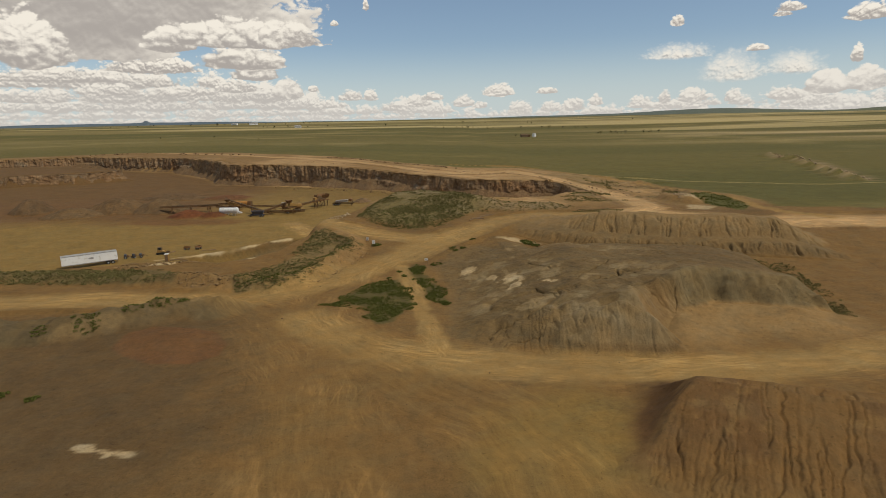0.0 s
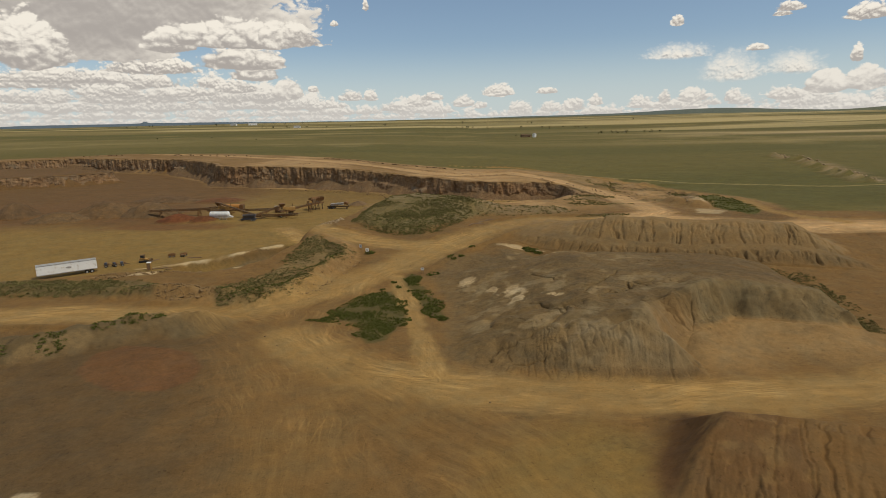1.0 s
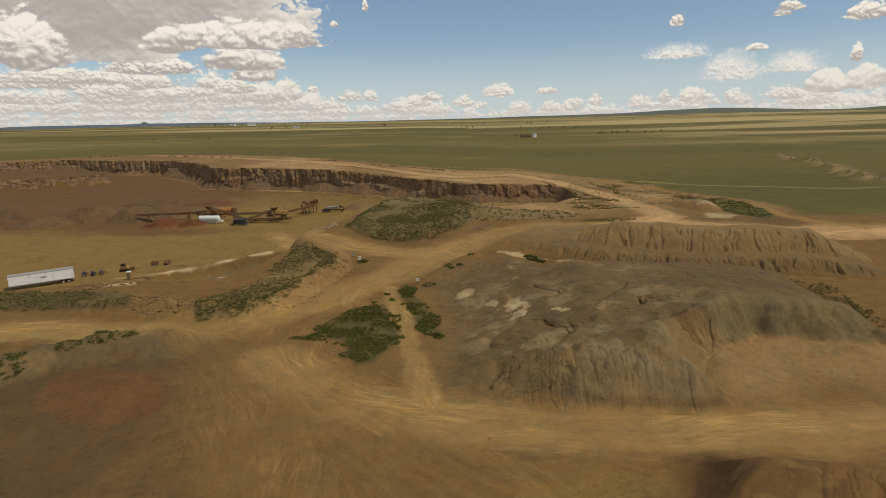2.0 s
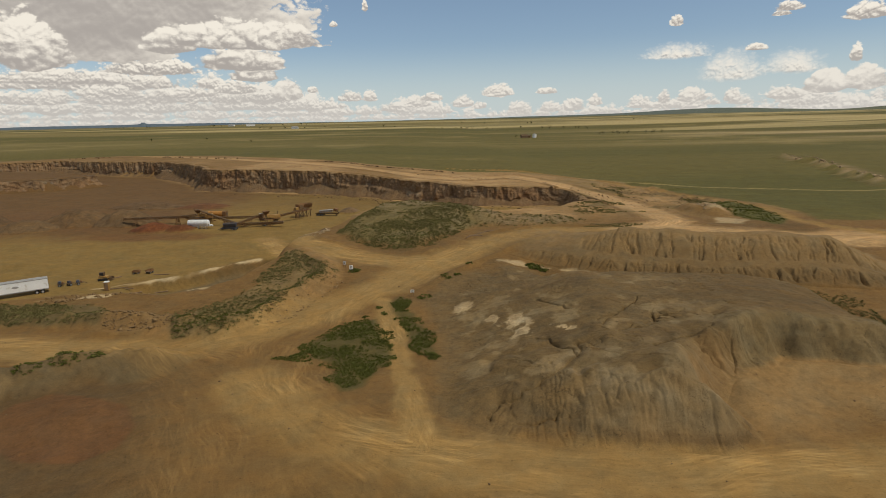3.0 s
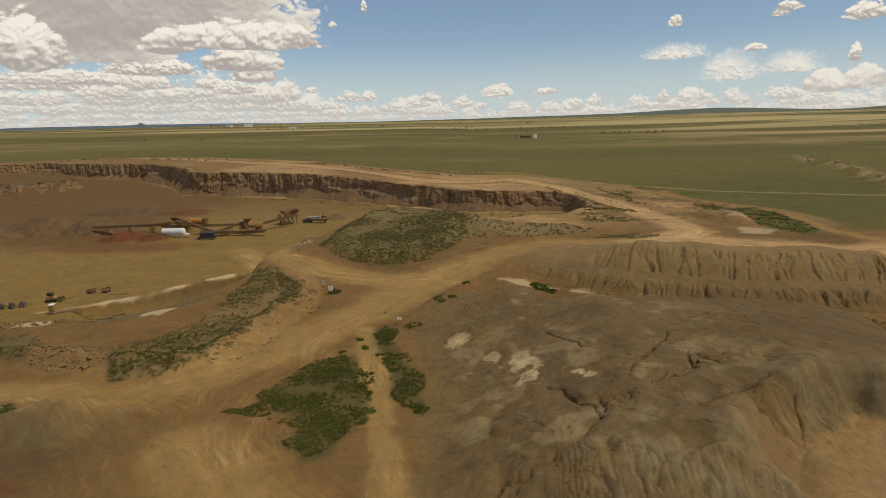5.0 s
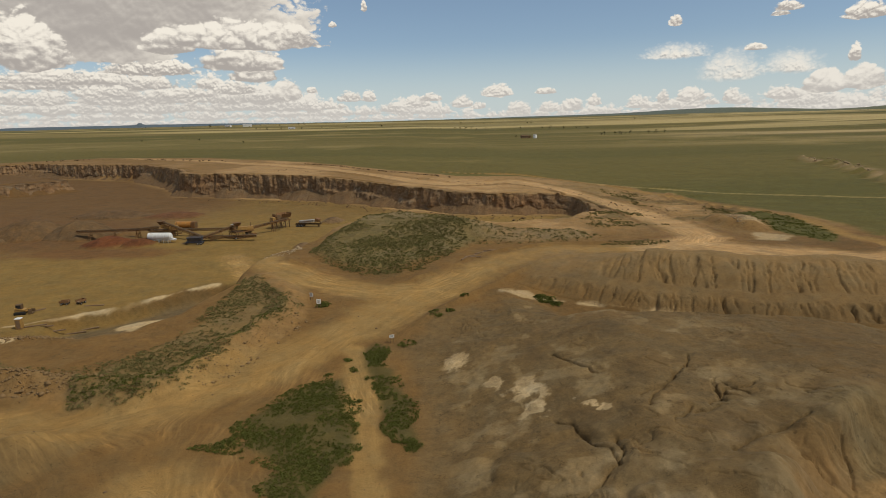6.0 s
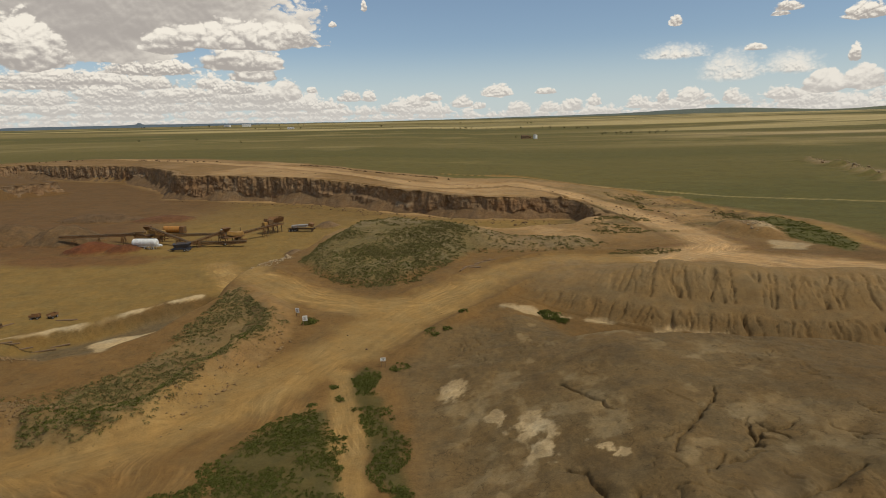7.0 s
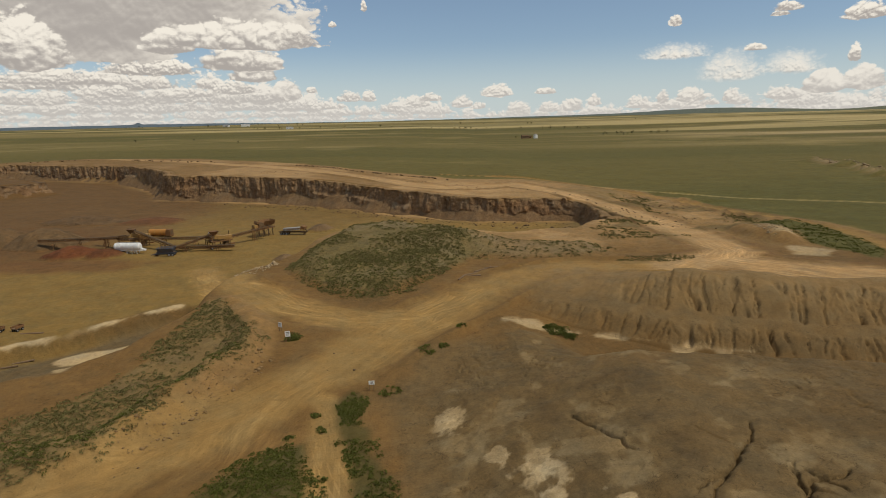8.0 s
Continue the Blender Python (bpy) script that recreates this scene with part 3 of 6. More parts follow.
    c = blend(c, PALE, (1 - S(along_line(x, y, line)[0] + 0.7 * n2 + 0.7 * fbm(x, y, 2.5, 3, 59), 0.2, 0.9)) * S(n1 + 0.5 * n2 + 0.7, 0, 0.3))
    c = blend(c, PALE, (1 - S(along_line(x, y, [(-98, 154), (-88, 155), (-78, 157)])[0] + 1.6 * n2 + 1.0 * fbm(x, y, 2.5, 3, 60), 0.3, 1.0)) * 0.9)
    c = blend(c, PALE, (1 - S(along_line(x, y, [(-68, 180), (-61, 182.5), (-55, 190)])[0] + 1.6 * n2 + 0.8 * fbm(x, y, 2.5, 3, 64), 2.2, 2.9)))
    c = blend(c, PALE, (1 - S(along_line(x, y, [(-57, 161), (-54.5, 167.5)])[0] + 1.0 * n2 + 0.5 * fbm(x, y, 2.5, 3, 65), 0.5, 1.0)) * 0.8)
    c = blend(c, (0.238, 0.146, 0.062), (1 - S(along_line(x, y, BERM)[0] + 1.5 * n2, 3, 6)) * S(x, -74, -60) * 0.85)
    # pale washes
    c = blend(c, PALE, (1 - S(along_line(x, y, [(16, 175.5), (24, 173), (33, 170.5), (44, 167.5), (58, 164.5)])[0] + 2.6 * n2 + 1.5 * fbm(x, y, 3, 3, 57), 0.2, 1.1)) * 0.75)
    c = blend(c, PALE, (1 - S(along_line(x, y, [(-47, 65), (-39, 63.3)])[0] + 1.2 * n2 + 1.2 * fbm(x, y, 1.6, 3, 58), 0.2, 0.7)) * 0.8)
    # windrows along the roads are darker and rougher
    for line, half in ROADS[6:9]:
        d, _, _ = along_line(x, y, line)
        c = blend(c, (0.17, 0.10, 0.045), (1 - S(np.abs(d - half * 1.25) + 0.8 * n2, 0.4, 1.6)) * 0.7)
    # roads
    for line, half in ROADS[:8]:
        d, _, _ = along_line(x, y, line)
        c = blend(c, RIM if line[0][1] > 201 else ((0.235, 0.140, 0.048) if line[-1][1] < 0 else (0.285, 0.180, 0.068)), (1 - S(d + half * 0.3 * n2 + min(half, 3.0) * 0.45 * n4, half * 0.45, half * 1.2)) * (0.82 + 0.12 * S(n4, -0.3, 0.3)) * ((0.12 + 0.4 * S(n1 + n2, -0.4, 0.4)) if line[-1][1] < 20 else 1.0))
    # the plain
    rim_line = [(420, 176), (262, 190), (176, 203), (150, 204), (122, 210), (125.5, 238), (125, 266), (118.5, 291), (110.5, 324), (98.5, 361), (85, 381), (56, 388), (12, 397), (-58, 452), (-128, 520), (-215, 590), (-330, 630), (-400, 570), (-520, 540), (-700, 480)]
    d, run, side = along_line(x, y, rim_line, 9000)
    beyond = S(side + 3.5 * n2, 0, 3)
    g = np.empty_like(c)
    g[:] = GRASS
    g = blend(g, DRY_LIT, S(n3 + 0.4 * n1, 0.15, 0.7) * 0.45)
    # sunlit and cloud-shaded streaks put into the grass colour, along with pale fields
    sun_streak = fbm(x / 6, y, 170, 4, 61)
    g = blend(g, DRY_LIT, S(sun_streak, -0.1, 0.35) * S(y, 450, 1300) * (0.35 + 0.6 * S(x / np.maximum(y, 1), 0.1, 0.5)))
    band = fbm(x / 9, y, 260, 4, 63)
    g = blend(g, (0.42, 0.33, 0.16), S(band + 0.25 * S(x / np.maximum(y, 1), 0.2, 0.6), 0.15, 0.4) * S(y, 900, 1800) * 0.8)
    g = blend(g, (0.055, 0.062, 0.022), S(-band, 0.1, 0.4) * S(y, 1200, 2400) * 0.6)
    g = blend(g, (0.085, 0.082, 0.024), S(-sun_streak, 0.05, 0.5) * 0.5)
    g = blend(g, (0.066, 0.070, 0.020), (1 - S(np.hypot((x - 200) / 130, (y - 300) / 110), 0.5, 1.2)) * 0.4)
    g = blend(g, (0.40, 0.30, 0.16), (1 - S(np.hypot((x - 760) / 420, (y - 1180) / 380), 0.4, 1.0)) * S(sun_streak + 0.5 * band, -0.35, 0.2) * 0.85)
    c = blend(c, g, beyond)
    far_road, half = ROADS[8]
    c = blend(c, TAN, 1 - S(along_line(x, y, far_road)[0] + n2, half * 0.6, half * 1.3))
    c = blend(c, DRY_LIT, (1 - S(along_line(x, y, ROADS[9][0])[0], 0.7, 2.2)) * 0.8)
    d, _, _ = along_line(x, y, [(292, 515), (281, 455), (247, 367), (230, 318)])
    c = blend(c, (0.25, 0.18, 0.10), (1 - S(d + 5 * n2, 6, 14)) * S(n2, -0.4, 0.2))
    # pale stony ground by the edge of the plain
    for ring in ([(100, 243), (108.7, 246), (101, 228), (94, 229)], [(95, 221), (102, 214), (97, 207), (90, 211)]):
        c = blend(c, PALE, S(inside(x, y, ring) + 2.5 * n2 + 1.5 * n4, -0.5, 1.2) * 0.7)
    # green patches under the shrubs
    for ring, col in ((GRASS_A, (0.085, 0.07, 0.024)), (GRASS_B, (0.085, 0.07, 0.024)), (STRIP, (0.185, 0.126, 0.055)), (WEST_STRIP, (0.13, 0.095, 0.042)), (GRASS_C, (0.086, 0.084, 0.024))):
        c = blend(c, col, S(inside(x, y, ring) + 1.8 * n2, -0.3, 1.2) * 0.9)
    return c


xs = sorted(set([-v for v in grow(75, 5000, 0.45, 400, 1.04)] + list(np.arange(-75, 75.01, 0.47)) + grow(75, 5000, 0.45, 400, 1.04)))
ys = [-v for v in grow(0, 3000, 8, 600, 1.5)][::-1] + grow(0, 34, 2.0, 2.0, 1.0)[1:-1] + list(np.arange(34, 150, 0.47)) + grow(150, 4700, 0.46, 160, 1.0055)
ys = sorted(set(round(v, 3) for v in ys))
GX, GY = np.meshgrid(np.array(xs), np.array(ys))
GZ = land(GX, GY)
ground_mesh = mesh_grid("ground", GX, GY, GZ)
set_attr(ground_mesh, "soil", "FLOAT_COLOR", soil(GX, GY, GZ))
best, trk = np.full(GX.shape, 9.0), np.zeros((*GX.shape, 3))
for k, (line, half) in enumerate(ROADS[:8]):
    d, run, side = along_line(GX, GY, line)
    near = d / half < best
    best = np.where(near, d / half, best)
    trk[near] = np.stack([run + 900 * k, side + 60 * k, 1 - S(d / half, 0.7, 1.7)], -1)[near]
set_attr(ground_mesh, "track", "FLOAT_VECTOR", trk)
ground_mesh.materials.append(M_GROUND)
ground = tagged(new("ground", ground_mesh), "dusty tan and brown quarry ground running out into green prairie", "ground", kind="structure")
print("ground quads", len(ground_mesh.polygons), len(xs), len(ys))


# ---- heaps and banks of earth ----
def heap(name, box, step, height, colour, label, category="earth heap", material=None, kind="", flow=None, core=None):
    """An earth body standing on the ground: height(x, y) above the ground, colour(x, y, h); core: a part of the box with a finer mesh."""
    x0, x1, y0, y1 = box
    if core:
        a0, a1, b0, b1, fine = core
        gx = np.concatenate([np.arange(x0, a0, step), np.arange(a0, a1, fine), np.arange(a1, x1 + step, step)])
        gy = np.concatenate([np.arange(y0, b0, step), np.arange(b0, b1, fine), np.arange(b1, y1 + step, step)])
    else:
        gx, gy = np.arange(x0, x1 + step, step), np.arange(y0, y1 + step, step)
    X, Y = np.meshgrid(gx, gy)
    h = height(X, Y)
    Z = land(X, Y) + np.where(h > -0.25, h, -0.25 + 0.0 * h)
    q = np.maximum.reduce([h[:-1, :-1], h[1:, :-1], h[:-1, 1:], h[1:, 1:]])
    me = mesh_grid(name, X, Y, Z, q > -0.2)
    low = S(h + 0.25 * fbm(X, Y, 3, 3, 301), 0.0, 0.9)[..., None]
    under = soil(X, Y, Z)
    set_attr(me, "soil", "FLOAT_COLOR", under + (colour(X, Y, h) - under) * low)
    if flow:
        set_attr(me, "track", "FLOAT_VECTOR", np.stack(flow(X, Y), -1))
    me.materials.append(material or M_HEAP)
    ob = tagged(new(name, me), label, category, kind=kind)
    return ob


def rills(along, down, width, seed, wander=1.0):
    """Sharp erosion channels that run downhill: 0 on the ribs, 1 in the bed."""
    w = along + wander * (fbm(along, down, 5, 3, seed) + 0.25 * fbm(along * 2, down * 2, 2.2, 2, seed + 3))
    n = np.abs(2 * vnoise(w / width, down / 16.0 + 0 * w, seed + 7) - 1)
    m = np.abs(2 * vnoise(w / (width * 0.45), down / 10.0, seed + 9) - 1)
    gate = S(vnoise(w / (width * 2.3), down / 22.0, seed + 11), 0.08, 0.35)
    return np.maximum(gate * np.clip(1 - n / 0.14, 0, 1) ** 0.7, 0.45 * np.clip(1 - m / 0.14, 0, 1)) + 0.12 * np.clip(1 - n / 0.6, 0, 1)


def smin(a, b, k):
    h = np.clip(0.5 + 0.5 * (b - a) / k, 0, 1)
    return b + (a - b) * h - k * h * (1 - h)


# grey spoil mound in the middle
MOUND = [(0, 101), (5.6, 95.5), (10.4, 92.8), (20, 91.5), (29, 90.7), (37, 90.2), (41.5, 91.6), (41.5, 96), (41, 101), (43.5, 105.5), (48, 109.5), (55, 111.5), (62, 111),
         (68, 108.5), (73, 107.5), (79, 109), (80.5, 120), (82, 133), (81.6, 144), (78, 150), (66, 155), (44, 158), (30, 162), (24, 172), (14, 178), (4, 164), (-3, 151), (-1, 138), (1.5, 124), (0.5, 112)]
GULLIES = [
    [(17.2, 120.7), (19.4, 119), (20.5, 116.7), (21.4, 111.5), (22.3, 109.4), (18.9, 106.4), (16, 105.2), (12.6, 103.1), (10.2, 102.4), (7, 99)], [(23.4, 115), (22.6, 112.4), (22.2, 109.5)],
    [(20.4, 138.6), (22.5, 134.6), (23.6, 131.7), (24.6, 129.4)], [(38.8, 132.8), (36.6, 129.2), (33.2, 125.2), (30.9, 123.8), (28, 122)], [(35.6, 128.3), (32, 124.4), (28, 119.6)],
    [(35.6, 119.1), (39.3, 121.9), (43.3, 123.4)], [(33, 117), (37.2, 118.6)], [(33.4, 109.1), (37.2, 111.8), (40.5, 112.5), (44.2, 114.7)], [(40.9, 110), (42.6, 108)],
    [(47.1, 112.5), (45.4, 109.5), (44.8, 106)], [(38.8, 124.6), (38.1, 122.2), (37.6, 119.8)], [(39.7, 123.6), (41.2, 120.6)], [(33, 118.2), (30.2, 116)], [(16.5, 99), (14.4, 97.6), (11.6, 97.6)],
]


def mound_h(x, y):
    wob = 1.3 * fbm(x, y, 12, 4, 71) + 0.5 * fbm(x, y, 3, 3, 76)
    bay = S(x, 40, 44) * (1 - S(y, 117, 124))
    d = inside(x, y, MOUND) + wob + 1.6 * bay * fbm(x, y, 6, 4, 69)
    top = 3.0 + 3.6 * S(x, 13, 32) + 1.2 * S(x, 40, 52) * (1 - S(y, 125, 150)) - 2.6 * S(x, 62, 80) - 1.6 * S(y, 138, 165) * (1 - 0.7 * S(x, 30, 50)) + 0.8 * fbm(x, y, 26, 4, 72)
    top = top - apron(x, y)
    rim = 8.5 + 3 * fbm(x, y, 20, 2, 75) + 9 * (1 - S(x, 12, 28))
    rim = rim + (6.5 + 2.0 * fbm(x, y, 6, 3, 70) - rim) * bay
    h = top * S(d, -0.4, rim)
    steep = S(d, 0, 2.0) * (1 - S(d, rim * 0.8, rim * 1.3))
    ang = along_line(x, y, MOUND + MOUND[:1])[1]
    flute = 0.12 * rills(ang, d, 2.2, 73) + 0.24 * rills(ang, d, 0.5, 74, 0.6)
    h = h - flute * steep * (0.25 + 0.75 * S(-y, -122, -96)) * (1 + 1.2 * bay)
    wx, wy = x + 1.1 * fbm(x, y, 2.8, 4, 77, 0.6), y + 1.1 * fbm(x, y, 2.8, 4, 78, 0.6)
    for line in GULLIES:
        c = along_line(wx, wy, line, 6.0)[0]
        h = h - (0.60 * (1 - S(c, 0.03, 0.24)) + 0.22 * (1 - S(c, 0, 1.2))) * S(d, 0, 3)
    # a net of short branching gullies in a few places
    net = np.abs(fbm(x + 1.2 * fbm(x, y, 3, 2, 95), y + 0.6 * x, 7, 4, 96))
    spot = np.maximum.reduce([1 - np.hypot((x - 35) / 10, (y - 126) / 8), 1 - np.hypot((x - 22) / 4, (y - 139) / 7), 1 - np.hypot((x - 50) / 9, (y - 121) / 5)])
    h = h - 0.45 * (1 - S(net, 0.0, 0.028)) * np.maximum(S(spot, 0, 0.3), 0.75 * S(fbm(x, y, 18, 3, 99), 0.05, 0.25) * S(d, 3, 7))
    crest = along_line(x + 1.5 * fbm(x, y, 6, 3, 89), y + 1.5 * fbm(x, y, 6, 3, 90), [(33, 103), (41, 109.5), (48, 115), (57, 118), (67, 116), (74, 113)])[0]
    h = h + (1.2 - 1.4 * S(x, 48, 56)) * (1 - S(crest, 0, 4.5)) * S(d, 0, 3)
    # rounded clay knolls above the front scarp
    knoll = np.abs(fbm(x, y, 8, 2, 86))
    h = h + 0.7 * S(knoll, 0.05, 0.4) * S(d, 3, 7) * (1 - S(y, 112, 122)) + 0.30 * fbm(x, y, 4, 5, 83, 0.6) * S(d, 0, 3)
    return np.where(d > -3, h - 0.3 * (1 - S(d, -0.5, 1.0)), -1)


def mound_flow(x, y):
    d = inside(x, y, MOUND)
    return 9 * d, along_line(x, y, MOUND + MOUND[:1])[1], S(d, 0, 2) * (1 - S(d, 9, 15)) * S(x, 14, 28)


def mound_c(x, y, h):
    c = np.empty((*x.shape, 3))
    c[:] = np.array(GREY) * 1.04
    n1, n2, n3, n4 = fbm(x, y, 22, 5, 91), fbm(x, y, 6, 4, 92), fbm(x, y, 3, 4, 93), fbm(x, y, 2.2, 4, 94, 0.65)
    c = blend(c, (0.178, 0.108, 0.046), S(n1 + 0.3 * n2, -0.05, 0.4) * 0.65)
    c = blend(c, (0.255, 0.185, 0.098), S(n2 + 0.8 * n3 - 0.4 * n1, 0.25, 0.6) * 0.6)
    c = blend(c, (0.105, 0.070, 0.034), S(-n2 - 0.6 * n3 + 0.3 * n1, 0.2, 0.6) * 0.6)
    c = blend(c, (0.130, 0.085, 0.039), S(x + 8 * n1, 34, 54) * S(y + 6 * n2, 113, 124) * 0.7)
    for px, py, r in ((5.3, 142.7, 2.0), (15.0, 130, 3.0), (15.5, 125.5, 2.2), (22.6, 122.5, 1.1), (11, 134, 1.3)):
        c = blend(c, PALE, (1 - S(np.hypot(x - px, (y - py) / 1.3) + 2.6 * n4 + 0.8 * n2, r * 0.55, r * 1.0)) * (0.55 + 0.45 * S(n4, -0.3, 0.2)))
    scarp = (1 - S(y + 4 * n2, 103, 110)) * S(x, 14, 20) * S(h, 0.8, 2.0)
    c = blend(c, (0.215, 0.150, 0.076), scarp * S(n1 + 0.6 * n2, -0.35, 0.15) * 0.8)
    c = blend(c, (0.235, 0.172, 0.095), (1 - S(np.abs(h - 5.3 + n2), 0.3, 1.2)) * (1 - S(y, 108, 116)) * S(n3 + n1, -0.2, 0.3) * 0.6)
    c = blend(c, (0.21, 0.132, 0.06), S(1 - np.hypot((x - 42) / 7, (y - 103) / 9) + 0.4 * n2, 0, 0.5) * 0.8)
    c = blend(c, (0.165, 0.122, 0.062), (1 - S(y + 3 * n2, 116, 121)) * S(x + 3 * n2, 46, 50) * 0.7)
    return c


heap("spoil_mound", (-7, 86, 87, 182), 0.36, mound_h, mound_c, "grey-brown clay spoil mound with gullies and pale patches", material=M_CLAY, flow=mound_flow, core=(7, 52, 90, 140, 0.16))

# two-tier eroded embankment
TOE = curve_line([(8, 186), (20, 179), (42, 166), (59, 160.5), (76, 155), (96, 150), (118, 146), (140, 140)], 6)


def ridge_h(x, y):
    d, run, side = along_line(x, y, TOE)
    q = -side + 1.2 * fbm(x, y, 14, 4, 101)
    low = 0.5 * S(q, 0, 1.0) + 2.0 * S(q, 0.5, 6.0)
    up = 3.4 * S(q, 8.5, 17)
    ends = S(run, 0, 40) * (1 - S(run + 3 * fbm(x, y, 8, 3, 109), 92, 112))
    upper = S(run, 18, 48)
    h = low + (0.5 * S(q, 6, 9) + up) * upper
    back = 1 - S(q, 20 + 6 * fbm(x, y, 15, 2, 105), 36)
    h = h * ends * back
    cut = rills(run, q, 1.35, 103, 1.1) * (S(q, 0.6, 2.5) * (1 - S(q, 5.2, 6.6)) * 1.25 + S(q, 8.5, 11) * (1 - S(q, 16, 19)) * 1.15 * upper)
    h = h - cut * ends + 0.25 * fbm(x, y, 4, 3, 107) * S(q, 0, 3)
    return np.where((q > -1.5) & (q < 44), h - 0.3 * (1 - S(q, -0.5, 1)) - 0.3 * S(q, 34, 38), -1)


def ridge_flow(x, y):
    d, run, side = along_line(x, y, TOE)
    return -9 * side, run, S(-side, 0, 2) * (1 - S(-side, 5, 7)) + S(-side, 8, 11) * (1 - S(-side, 17, 20))


def ridge_c(x, y, h):
    c = np.empty((*x.shape, 3))
    c[:] = (0.178, 0.115, 0.052)
    n1, n2 = fbm(x, y, 18, 5, 111), fbm(x, y, 5, 4, 112)
    d, run, side = along_line(x, y, TOE)
    c = blend(c, GREY, S(n1 + 0.5 * n2, 0.0, 0.5) * 0.7)
    c = blend(c, BROWN, (1 - S(-side + 1.2 * n2, 2, 7)) * 0.55)
    c = blend(c, (0.235, 0.154, 0.072), S(-side + 1.5 * n2, 9, 15) * 0.7)
    c = blend(c, TAN, S(-side, 24, 32) * 0.8)
    return c


heap("eroded_embankment", (6, 132, 138, 206), 0.27, ridge_h, ridge_c, "tan earth embankment with two tiers of erosion gullies", "embankment", material=M_RILL, flow=ridge_flow)

# rilled heap beside the lower road
HEAP_FOOT = [(30, 82.5), (27, 80.3), (24.9, 74), (22.4, 70.4), (20.8, 66.6), (20.2, 62.5), (18.9, 59), (17.4, 56), (16.2, 52), (14, 44), (12, 36)]


def front_plane(x, y):
    return 5.0 + 0.27 * (0.91 * (y - 71.5) + 0.42 * (x - 33)) * np.where(y > 71.5 - 0.28 * (x - 33), 0.1, 1.0) - 0.07 * np.maximum(x - 33, 0)


def front_h(x, y):
    w = 0.5 * fbm(x, y, 5, 4, 121)
    left = -along_line(x, y, HEAP_FOOT, 70)[2] + 1.3 * w
    back = 82.2 - 0.20 * (x - 32) - y + 0.6 * w
    left, back = 0.57 * left * (0.35 + 0.65 * S(left, 2, 9)), 0.57 * back * (0.35 + 0.65 * S(back, 2, 10))
    front = front_plane(x, y) + 0.25 * fbm(x, y, 9, 3, 124)
    h = smin(smin(left, back, 0.5), front, 0.35)
    face = S(np.minimum(left, back) - front, -0.1, 1.2)
    down, across = 0.91 * (70 - y) - 0.42 * (x - 32), 0.91 * (x - 32) - 0.42 * (y - 70)
    main = rills(across + 0.06 * down, down, 1.0, 123, 0.9)
    thin = rills(across, down, 0.45, 128, 0.5)
    h = h - face * (main * (0.30 + 0.28 * S(down, 1, 14)) + 0.16 * thin * S(down, 1, 8))
    return h + 0.10 * fbm(x, y, 2.2, 3, 127)


def front_flow(x, y):
    return 9 * (0.91 * (70 - y) - 0.42 * (x - 32)), 0.91 * (x - 32) - 0.42 * (y - 70), S(front_h(x, y) - front_plane(x, y), -1.2, -0.5) * 0.9


def front_c(x, y, h):
    c = np.empty((*x.shape, 3))
    c[:] = (0.158, 0.090, 0.034)
    n1, n2 = fbm(x, y, 9, 5, 131), fbm(x, y, 2.4, 3, 132)
    # left flank: fresh dark soil, with its shade put into the colour
    flank_shade = S(front_plane(x, y) - h + 0.3 * n2, 0.7, 1.3)
    c = blend(c, (0.092, 0.049, 0.021), flank_shade * 0.9)
    c = blend(c, (0.118, 0.064, 0.028), S(n1, -0.1, 0.5) * 0.6)
    c = blend(c, (0.20, 0.12, 0.047), S(n2 + n1, 0.35, 0.8) * 0.6)
    return c


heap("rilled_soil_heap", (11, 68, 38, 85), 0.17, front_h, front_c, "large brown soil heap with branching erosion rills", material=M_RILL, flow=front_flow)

# shrubby mound between the road and the quarry face
GMOUND = [(-34, 207), (-27, 195.6), (-22, 190.6), (-14, 185.8), (-7, 184.6), (-0.2, 189), (7, 202), (13, 214), (24, 213), (42, 213), (51, 220), (46, 231), (26, 234), (8, 243), (-12, 252), (-26, 244), (-33, 226)]


def gm_h(x, y):
    d = inside(x, y, GMOUND) + 1.5 * fbm(x, y, 12, 3, 141)
    top = 4.2 * S(y, 186, 236) * (1 - 0.7 * S(x, 4, 30)) + 0.5
    h = top * S(d, 0, 9) + 0.5 * fbm(x, y, 8, 4, 142) * S(d, 0, 3)
    return np.where(d > -2, h - 0.3 * (1 - S(d, -0.5, 1)), -1)


def gm_c(x, y, h):
    c = np.empty((*x.shape, 3))
    c[:] = (0.148, 0.112, 0.046)
    n1, n2 = fbm(x, y, 18, 4, 143), fbm(x, y, 5, 4, 144)
    c = blend(c, (0.19, 0.145, 0.08), S(y + 8 * n2, 226, 240) * 0.9)
    c = blend(c, (0.24, 0.16, 0.085), S(x + 6 * n2, 8, 22) * 0.7)
    c = blend(c, (0.20, 0.15, 0.08), S(n1 + n2, 0.1, 0.6) * 0.5)
    return c


heap("shrubby_mound", (-40, 60, 180, 264), 0.6, gm_h, gm_c, "low earth mound covered with sagebrush and weeds", "earth mound")


